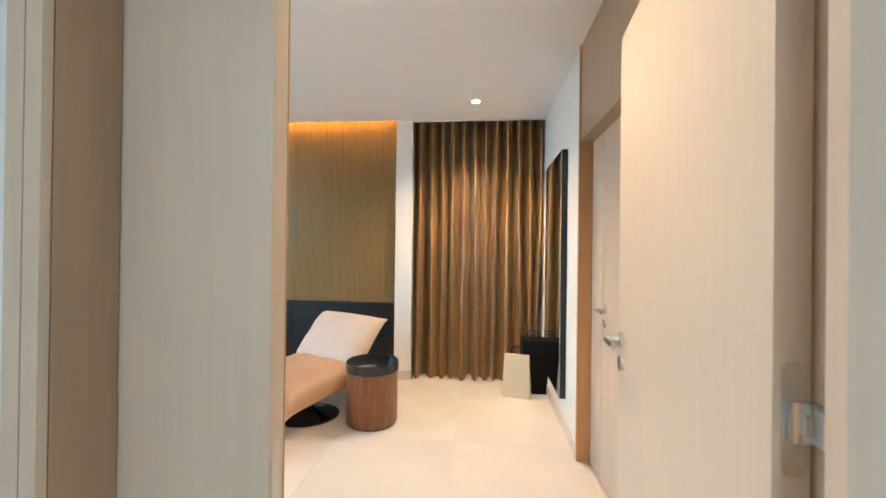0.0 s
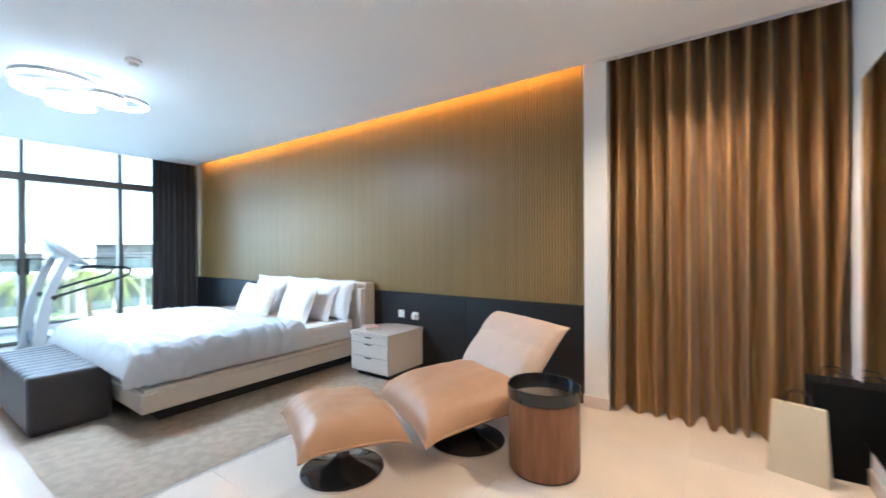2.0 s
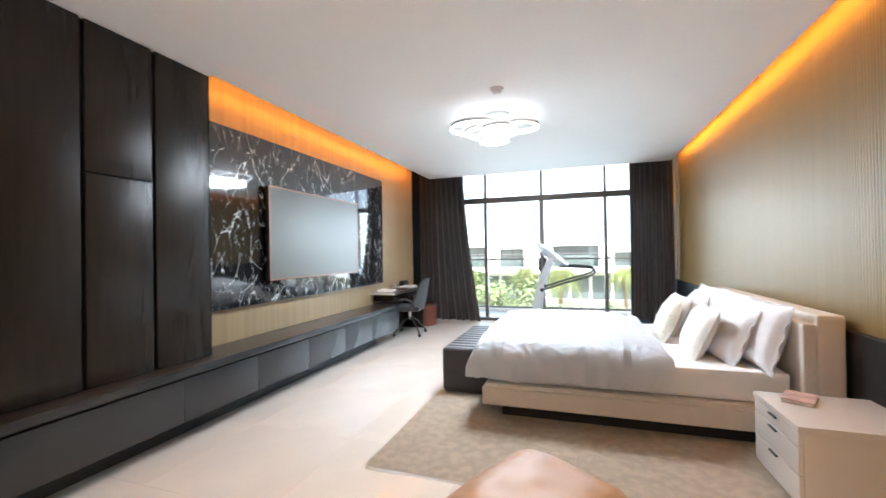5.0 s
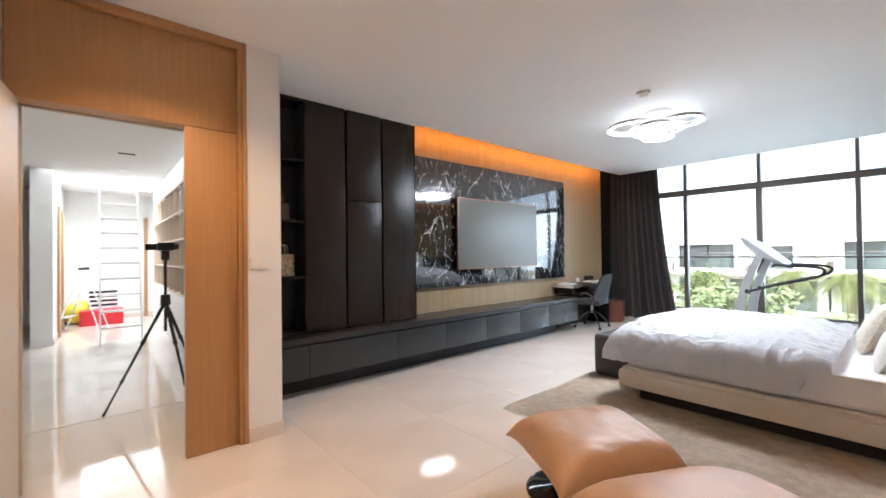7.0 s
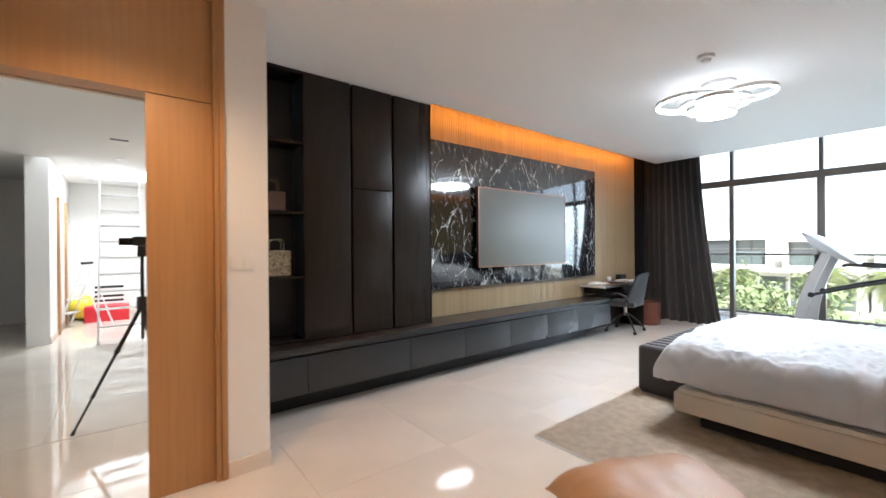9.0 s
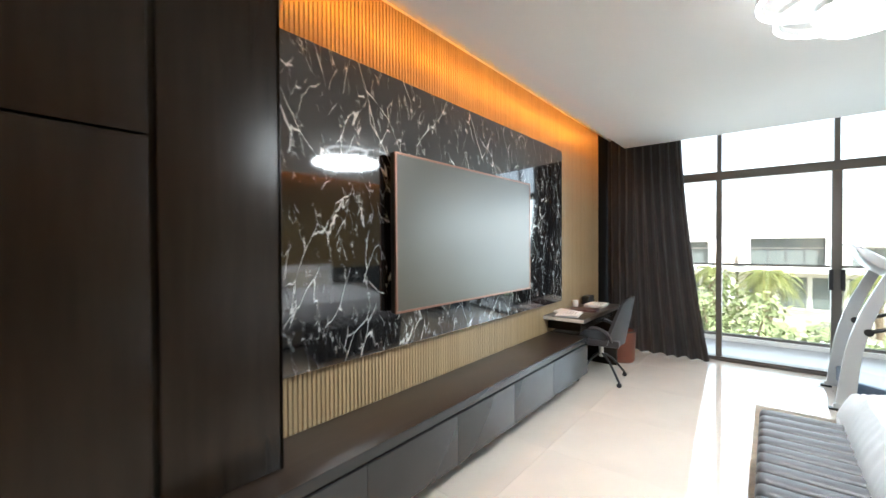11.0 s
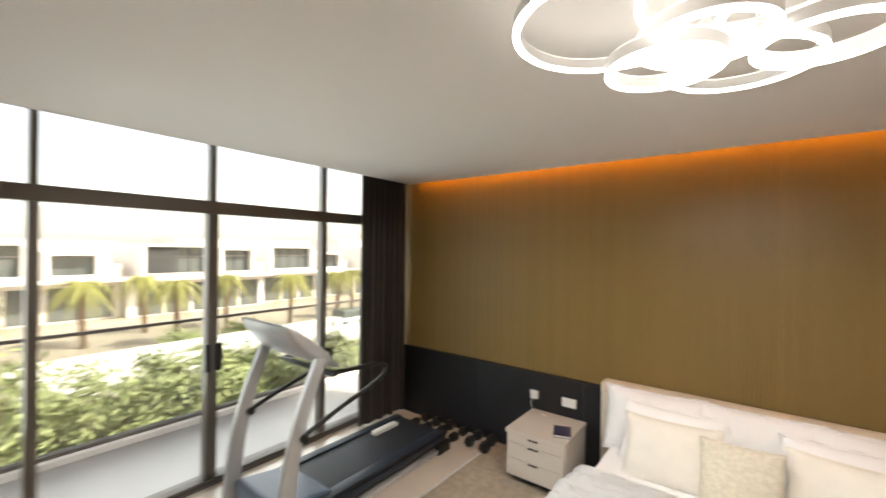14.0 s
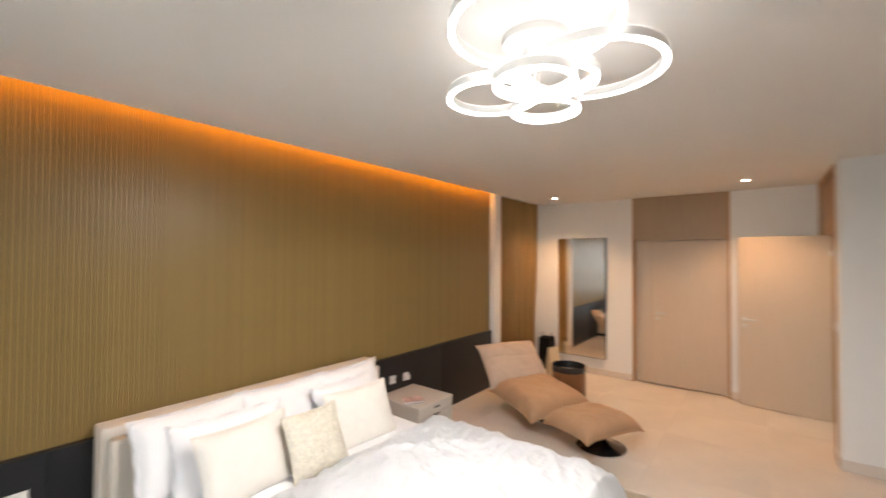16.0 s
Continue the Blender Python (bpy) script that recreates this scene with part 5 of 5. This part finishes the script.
# ---- hall things ----
def bookshelf():
    t = thing("bookshelf", pose(-0.95, -3.6, 0), "built-in pale wood bookshelf of square niches over white cupboards", "bookshelf")
    y0, y1, x1 = -2.6, 2.2, 0.47
    box("back", (0.001, 0.02, y0, y1, 0.0, 2.45), NICHE, t, 0)
    box("cupboard", (0.02, x1, y0, y1, 0.0, 0.78), PAINT, t, 0.003, "white cupboard base")
    for k in range(5):
        z = 0.78 + k * 0.405
        box("shelf", (0.021, x1, y0, y1, z, z + 0.028), OAK, t, 0.002)
    for r in range(4):
        z = 0.808 + r * 0.405
        for k in range(9):
            y = y0 + (y1 - y0 - 0.025) * k / 8
            box("divider", (0.021, x1 - 0.003, y, y + 0.025, z + 0.0005, z + 0.3765), OAK, t, 0)
    box("top_panel", (0.02, x1, y0, y1, 2.43, 2.749), PAINT, t, 0.002)
    return t


bookshelf()


def ladder(name, at, h, w, n, label, foldy=False):
    t = thing(name, at, label, "ladder")
    for x in (-w / 2, w / 2):
        box("rail", (x - 0.012, x + 0.012, -0.03, 0.03, 0, h), WHITEM, t, 0.003)
    for k in range(n):
        z = 0.25 + (h - 0.35) * k / (n - 1)
        box("step", (-w / 2 + 0.013, w / 2 - 0.013, -0.04, 0.04, z, z + 0.018), WHITEM, t, 0.003)
    return t


ladder("loft_ladder", pose(0.135, -3.87, 0, 22, 0, 0), 3.1, 0.52, 11, "white folding loft ladder lowered from the ceiling hatch")
sl = thing("step_ladder", pose(0.62, -5.9, 0, 0, 0, 70), "small white folding step ladder standing open", "ladder")
for x in (-0.2, 0.2):
    part("rail", bm_cyl(bmesh.new(), (x, -0.35, 0), (x * 0.8, 0.0, 1.05), 0.015, seg=10), WHITEM, sl)
    part("rear_rail", bm_cyl(bmesh.new(), (x, 0.3, 0), (x * 0.8, 0.0, 1.0), 0.012, seg=10), WHITEM, sl)
for z in (0.25, 0.5, 0.75):
    y = -0.35 + 0.35 * z / 1.05
    box("step", (-0.18, 0.18, y - 0.05, y + 0.08, z, z + 0.02), WHITEM, sl, 0.003)
part("top_grip", bm_cyl(bmesh.new(), (-0.17, 0, 1.15), (0.17, 0, 1.15), 0.025, seg=14), BLACK, sl)
part("grip_stay", bm_cyl(bmesh.new(), (0, -0.02, 0.8), (0, 0, 1.14), 0.012, seg=8), WHITEM, sl)
rb = thing("storage_box", pose(0.36, -6.55, 0), "red plastic storage box on the hall floor", "storage box")
part("body", bm_box(bmesh.new(), -0.34, 0.34, -0.2, 0.2, 0, 0.30, 0.02, 3), RED, rb)
ball = thing("exercise_ball", pose(0.72, -6.9, 0), "yellow ball behind the step ladder", "ball")
bm = bmesh.new()
bmesh.ops.create_icosphere(bm, subdivisions=4, radius=0.24, matrix=Matrix.Translation((0, 0, 0.24)))
for v in bm.verts:
    v.co.z = max(0.0, v.co.z)
part("body", bm, YELLOW, ball)
ball.location.z = 0.0
towel = thing("striped_towel", pose(0.36, -6.76, 0.3005), "black and white striped folded towel on the red box", "towel")
for k in range(8):
    box("stripe", (-0.25, 0.2, -0.03, 0.03, 0.0 + k * 0.045, 0.0445 + k * 0.045), BLACK if k % 2 else PAPER, towel, 0.004, "black stripe" if k % 2 else "white stripe")


def tripod():
    t = thing("tripod", pose(-0.03, -0.02, 0), "black camera tripod with a small camera standing in the hall doorway", "tripod")
    for k, a in enumerate((222, 336, 108)):
        a = radians(a)
        ex, ey = 0.46 * math.cos(a), 0.46 * math.sin(a)
        for f0, f1, r in ((0, 0.38, 0.014), (0.38, 0.72, 0.011), (0.72, 1, 0.008)):
            q = lambda f: (ex * f, ey * f, 0.95 * (1 - f) + 0.012)
            part("leg", bm_cyl(bmesh.new(), q(f0), q(f1), r, seg=10), BLACK, t)
            part("collar", bm_cyl(bmesh.new(), q(max(0, f1 - 0.03)), q(f1), r + 0.004, seg=10), BLACK, t)
    part("column", bm_cyl(bmesh.new(), (0, 0, 0.70), (0, 0, 1.335), 0.012, seg=12), BLACK, t)
    part("crown", bm_cyl(bmesh.new(), (0, 0, 0.93), (0, 0, 1.02), 0.04, 0.035, seg=16), BLACK, t)
    part("head", bm_box(bmesh.new(), -0.03, 0.03, -0.03, 0.03, 1.325, 1.408, 0.008), BLACK, t)
    cam_ = thing("video_camera", pose(-0.03, -0.02, 1.409), "small black video camera with open side screen on the tripod", "camera")
    part("body", bm_box(bmesh.new(), -0.07, 0.06, -0.035, 0.035, 0, 0.07, 0.015, 3), BLACK, cam_)
    part("lens", bm_cyl(bmesh.new(), (-0.07, 0, 0.035), (-0.10, 0, 0.035), 0.024, seg=20), BLACK, cam_)
    part("flip_screen", bm_box(bmesh.new(), 0.05, 0.14, -0.045, -0.037, 0.005, 0.06, 0.003), BLACKGL, cam_)
    return t


tripod()
sd = thing("smoke_detector", pose(0.1, -3.9, HH), "white round smoke detector on the hall ceiling", "smoke detector")
part("base", bm_lathe(bmesh.new(), [(0, 0), (0.06, 0), (0.055, -0.03), (0, -0.04)], 24), PLASTIC, sd)
vent = thing("ceiling_vent", pose(0.12, -2.6, HH), "small dark rectangular vent in the hall ceiling", "vent")
box("grille", (-0.09, 0.09, -0.04, 0.04, -0.005, -0.001), BLACK, vent, 0.001)

# ---- outdoors ----
GZ = -4.2
ground = tagged(new("ground"), "sandy open ground reaching the horizon", kind="structure")
bm = bmesh.new()
for a in (0,):
    vs = [bm.verts.new(p) for p in ((-900, -900, GZ), (200, -900, GZ), (200, 900, GZ), (-900, 900, GZ))]
    bm.faces.new(vs)
part("terrain", bm, GROUND, ground)
struct("lawn", (-18, -10, -40, 60, GZ, GZ + 0.04), LAWN, label="green lawn strip below the balcony")
struct("lawn", (-24.5, -19, -60, 120, GZ, GZ + 0.04), LAWN, label="green lawn strip by the road")
struct("road", (-30.5, -25.5, -80, 200, GZ, GZ + 0.03), ROADM, label="light asphalt street")
struct("pavement", (-31, -30.5, -80, 200, GZ, GZ + 0.14), PAVE, 0.02)
struct("pavement", (-25.5, -25, -80, 200, GZ, GZ + 0.14), PAVE, 0.02)
struct("garden_wall", (-17.2, -17.0, -30, 40, GZ, GZ + 1.0), HOUSEW, 0.01, "low white garden wall")


def villa(y, x, seed, label):
    """Two-storey house whose ground floor runs from y 0 to 11.2, with two separate boxes above it."""
    t = thing("villa", pose(x, y, GZ), label, "villa", "villas across the street")
    low = box("wall", (-9, 0, -0.6, 11.2, 0, 3.2), HOUSEW, t, 0.02)
    box("roof", (-9, 1.8, -0.7, 11.3, 3.2, 3.45), HOUSEW, t, 0.02)
    box("side_wall", (-7, 0.6, 9.7, 11.1, 3.45, 4.6), HOUSEB, t, 0.02, "sand stone parapet wall")
    for name, y0, y1, z1 in (("wide_upper_storey", 0.0, 5.4, 6.35), ("narrow_upper_storey", 6.3, 9.6, 6.1 - 0.5 * (seed % 2))):
        up = box(name, (-8, 0.4, y0, y1, 3.45, z1), HOUSEW, t, 0.02)
        for d in ((0.4, 1.3, y0, y0 + 0.28, 3.45, z1), (0.4, 1.3, y1 - 0.28, y1, 3.45, z1), (0.4, 1.3, y0 + 0.28, y1 - 0.28, z1 - 0.25, z1)):
            box("surround", d, HOUSEW, up, 0.01)
        wi = new("window")
        wi.parent = t
        box("pane", (0.42, 0.46, y0 + 0.3, y1 - 0.3, 3.65, z1 - 0.27), PANEG, wi, 0)
        n = 4 if y1 - y0 > 4 else 2
        for k in range(n + 1):
            yy = y0 + 0.3 + (y1 - y0 - 0.66) * k / n
            box("frame", (0.46, 0.56, yy, yy + 0.07, 3.65, z1 - 0.27), HOUSED, wi, 0)
        box("frame", (0.46, 0.56, y0 + 0.3, y1 - 0.3, 5.2, 5.3), HOUSEG, wi, 0)
        box("parapet", (1.1, 1.3, y0 + 0.28, y1 - 0.28, 3.45, 3.8), HOUSEW if seed % 3 else HOUSEB, up, 0.01)
        if y1 - y0 > 4 and seed % 2 == 0:
            for k in range(16):
                yy = y0 + 0.35 + k * 0.155
                box("louvre", (0.9, 1.0, yy, yy + 0.07, 3.8, z1 - 0.27), HOUSED, t, 0)
    for k in range(5):
        y0 = 0.0 + k * 2.2
        wi = new("window")
        wi.parent = t
        box("pane", (0.02, 0.05, y0, y0 + 1.8, 0.15, 2.75), PANEG, wi, 0)
        box("frame", (0.02, 0.12, y0 + 1.8, y0 + 1.9, 0.1, 2.8), HOUSEG, wi, 0)
    return t


for k in range(14):
    villa(0.4 + 12.0 * (k - 5), -46.0 - 1.2 * (k % 2), k, "white two-storey villa with dark louvred glazing and flat roofs" if k % 2 == 0 else "white two-storey villa with dark framed glazing and flat roofs")
for k in range(8):
    struct("backdrop", (-130 - 6 * (k % 3), -118, -160 + 50 * k, -122 + 50 * k, GZ, GZ + 7 + (k % 3)), HOUSEW, 0.0, "distant pale buildings")


def palm_meshes(seed):
    rnd = random.Random(seed)
    h = 3.6 + rnd.random()
    bm = bmesh.new()
    pts = [(0.12 * math.sin(z * 0.6), 0.1 * math.cos(z * 0.5) - 0.1, z) for z in np.linspace(0, h, 9)]
    for a, b in zip(pts, pts[1:]):
        bm_cyl(bm, a, (b[0], b[1], b[2] + 0.02), 0.20, 0.16, 12, cap=False)
    trunk = bm
    bm = bmesh.new()
    top = Vector(pts[-1])
    for k in range(24):
        a = k * 2.4 + rnd.uniform(-0.2, 0.2)
        lift = 0.9 - 1.5 * (k / 24)
        length = rnd.uniform(1.7, 2.3)
        spine = []
        for s in range(9):
            f = s / 8
            rr = length * f
            zz = lift * rr * 0.6 - 0.42 * rr * rr
            spine.append(top + Vector((rr * math.cos(a) * 0.9, rr * math.sin(a) * 0.9, zz + 0.1)))
        side = Vector((-math.sin(a), math.cos(a), 0))
        for s in range(1, 9):
            p, q = spine[s - 1], spine[s]
            for m_ in range(3):
                c0 = p.lerp(q, m_ / 3)
                for sg in (-1, 1):
                    ll = 0.42 * math.sin(math.pi * (0.12 + 0.85 * s / 9))
                    tip = c0 + side * sg * ll + (q - p) * 1.0 + Vector((0, 0, -0.16))
                    w = (q - p).normalized() * 0.035
                    bm.faces.new([bm.verts.new(v) for v in (c0 - w, c0 + w, tip)])
    return trunk, bm


palm_protos = []
for s in range(2):
    tr, cr = palm_meshes(s + 3)
    p = thing("palm_tree", pose(-33, 2 + 9 * s, GZ), "date palm with feathery green crown beside the street", "palm tree", "street palms")
    part("trunk", tr, TRUNK, p)
    part("crown", cr, LEAF, p)
    palm_protos.append(p)
rnd = random.Random(11)
for k in range(30):
    copy_thing(palm_protos[k % 2], pose(rnd.choice((-33.5, -36.0, -38.5, -31.5)), -30 + k * 4.1 + rnd.uniform(-1, 1), GZ, 0, 0, rnd.uniform(0, 360)))


def shrub(seed):
    rnd = random.Random(seed)
    bm = bmesh.new()
    for _ in range(900):
        a, b = rnd.uniform(0, 6.283), math.acos(rnd.uniform(-0.1, 1))
        r = rnd.uniform(0.55, 1.0) * (1 + 0.25 * math.sin(3 * a + seed))
        c_ = Vector((r * math.sin(b) * math.cos(a), r * math.sin(b) * math.sin(a), 0.85 * r * math.cos(b) + 0.1))
        d1 = Vector((rnd.uniform(-1, 1), rnd.uniform(-1, 1), rnd.uniform(-1, 1))).normalized() * 0.11
        d2 = d1.orthogonal().normalized() * 0.045
        bm.faces.new([bm.verts.new(v) for v in (c_ - d1, c_ + d2, c_ + d1, c_ - d2)])
    return bm


def garden_tree(x, y, height, seed):
    rnd = random.Random(seed)
    t = thing("tree", pose(x, y, GZ, 0, 0, rnd.uniform(0, 360)), "leafy pale green garden tree below the balcony", "tree", "garden trees")
    bm = bmesh.new()
    fork = Vector((0.05, 0.03, height * 0.42))
    bm_cyl(bm, (0, 0, 0), fork * 0.5, 0.12, 0.10, 10, cap=False)
    bm_cyl(bm, fork * 0.49, fork, 0.10, 0.075, 10, cap=False)
    tips = []
    for k in range(8):
        a = k * 2.399
        reach = height * rnd.uniform(0.18, 0.30)
        mid = fork + Vector((reach * 0.5 * math.cos(a), reach * 0.5 * math.sin(a), height * 0.16))
        tip = fork + Vector((reach * math.cos(a), reach * math.sin(a), height * rnd.uniform(0.28, 0.5)))
        bm_cyl(bm, fork, mid, 0.05, 0.035, 7, cap=False)
        bm_cyl(bm, mid, tip, 0.035, 0.012, 7, cap=False)
        tips += [mid, tip, mid.lerp(tip, 0.5)]
    part("trunk", bm, TRUNK, t)
    bm = bmesh.new()
    for tip in tips:
        spread = height * rnd.uniform(0.09, 0.15)
        for _ in range(95):
            d = Vector((rnd.gauss(0, 1), rnd.gauss(0, 1), rnd.gauss(0, 0.8)))
            c_ = tip + d.normalized() * spread * rnd.uniform(0.3, 1.1)
            d1 = Vector((rnd.uniform(-1, 1), rnd.uniform(-1, 1), rnd.uniform(-1, 1))).normalized() * 0.10
            d2 = d1.orthogonal().normalized() * 0.045
            bm.faces.new([bm.verts.new(v) for v in (c_ - d1, c_ + d2, c_ + d1, c_ - d2)])
    part("crown", bm, BUSH, t)
    return t


for k, (tx, ty, th) in enumerate(((-14.0, 1.2, 4.6), (-14.6, 3.4, 4.0), (-13.2, -1.6, 4.4), (-16.5, 0.2, 5.0), (-13.6, -4.6, 4.8), (-17.0, 5.4, 3.4), (-15.5, 8.2, 3.0))):
    garden_tree(tx, ty, th, 40 + k)
protos = []
for s in range(3):
    p = thing("shrub", pose(-15.5 + 0.5 * s, -3 + 3 * s, GZ), "rounded leafy green garden shrub", "shrub", "garden shrubs")
    part("leaves", shrub(s), BUSH, p)
    bm = bmesh.new()
    for k in range(5):
        a = k * 1.26
        bm_cyl(bm, (0, 0, 0), (0.4 * math.cos(a), 0.4 * math.sin(a), 0.7), 0.03, 0.015, 6)
    part("stems", bm, TRUNK, p)
    protos.append(p)
for k in range(70):
    x = rnd.choice((-12.2, -13.5, -15.5, -16.3, -25.0, -29.5, -32.0)) + rnd.uniform(-0.5, 0.5)
    q = copy_thing(protos[k % 3], pose(x, -26 + 82 * rnd.random(), GZ, 0, 0, rnd.uniform(0, 360)))
    q.scale = (1.3, 1.3, 1.1)
for k in range(110):
    q = copy_thing(protos[k % 3], pose(-14.2 - 1.5 * (k % 5) + rnd.uniform(-0.4, 0.4), -12 + 0.42 * k, GZ, 0, 0, rnd.uniform(0, 360)))
    q.scale = (1.5, 1.5, 1.5)
for k in range(3):
    struct("garden_wall", (-25.4 - 1.9 * k, -25.2 - 1.9 * k, -20, 60, GZ, GZ + 0.5 + 0.25 * k), HOUSEW, 0.01, "low white garden wall")


def car(y, material, label):
    t = thing("car", pose(-29.4, y, GZ + 0.03, 0, 0, 90), label, "car", "parked cars")
    bm = bm_box(bmesh.new(), -2.2, 2.2, -0.88, 0.88, 0.28, 0.85, 0.16, 4)
    part("body", bm, material, t)
    bm = bm_box(bmesh.new(), -1.35, 1.0, -0.74, 0.74, 0.8, 1.42, 0.2, 4)
    part("cabin", bm, PANEG, t)
    for x in (-1.35, 1.35):
        for s in (-1, 1):
            part("wheel", bm_cyl(bmesh.new(), (x, s * 0.70, 0.32), (x, s * 0.90, 0.32), 0.32, seg=24), BLACK, t)
    return t


car(22, WHITEM, "white saloon car parked at the kerb")
car(29, mat("sand_car_paint", (0.4, 0.36, 0.3), 0.25, metal=0.4), "sand coloured saloon car parked at the kerb")
car(36, WHITEM, "white saloon car parked further along the kerb")

# ---- pieces: slats and tiles ----


def slats(parent, x0, x1, pitch, width, y0, y1, z0, z1, material):
    n = int(round((x1 - x0) / pitch))
    me = finish(bm_box(bmesh.new(), 0, width, y0, y1, z0, z1, 0.0), "slat")
    me.materials.append(material)
    for i in range(n):
        ob = new("slat", me)
        ob.parent = parent
        ob.location = (x0 + i * pitch, 0, 0)


slats(head_back, -7.9, -0.65, 0.0279, 0.0214, YS, 4.9539, 0.847, H + 0.19, SLAT)
slats(tv_back, -7.42, -2.49, 0.0279, 0.0212, 0.1125, YT, 0.574, H + 0.19, SLAT_LIT)


def tiles(parent, xs, ys):
    cache = {}
    for x0, x1 in zip(xs, xs[1:]):
        for y0, y1 in zip(ys, ys[1:]):
            key = (round(x1 - x0, 3), round(y1 - y0, 3))
            if key not in cache:
                me = finish(bm_box(bmesh.new(), 0.0008, x1 - x0 - 0.0008, 0.0008, y1 - y0 - 0.0008, -0.0119, 0.0), "tile")
                me.materials.append(FLOOR)
                cache[key] = me
            ob = new("tile", cache[key])
            ob.parent = parent
            ob.location = (x0, y0, 0)


tiles(floor, [-8.05 + 0.91 * i for i in range(11)], [0.02 + 0.91 * i - 0.2 for i in range(7)])
tiles(hall_floor, [-1.28 + 0.91 * i for i in range(5)], [-9.19 + 0.9 * i for i in range(10)] + [-0.19])
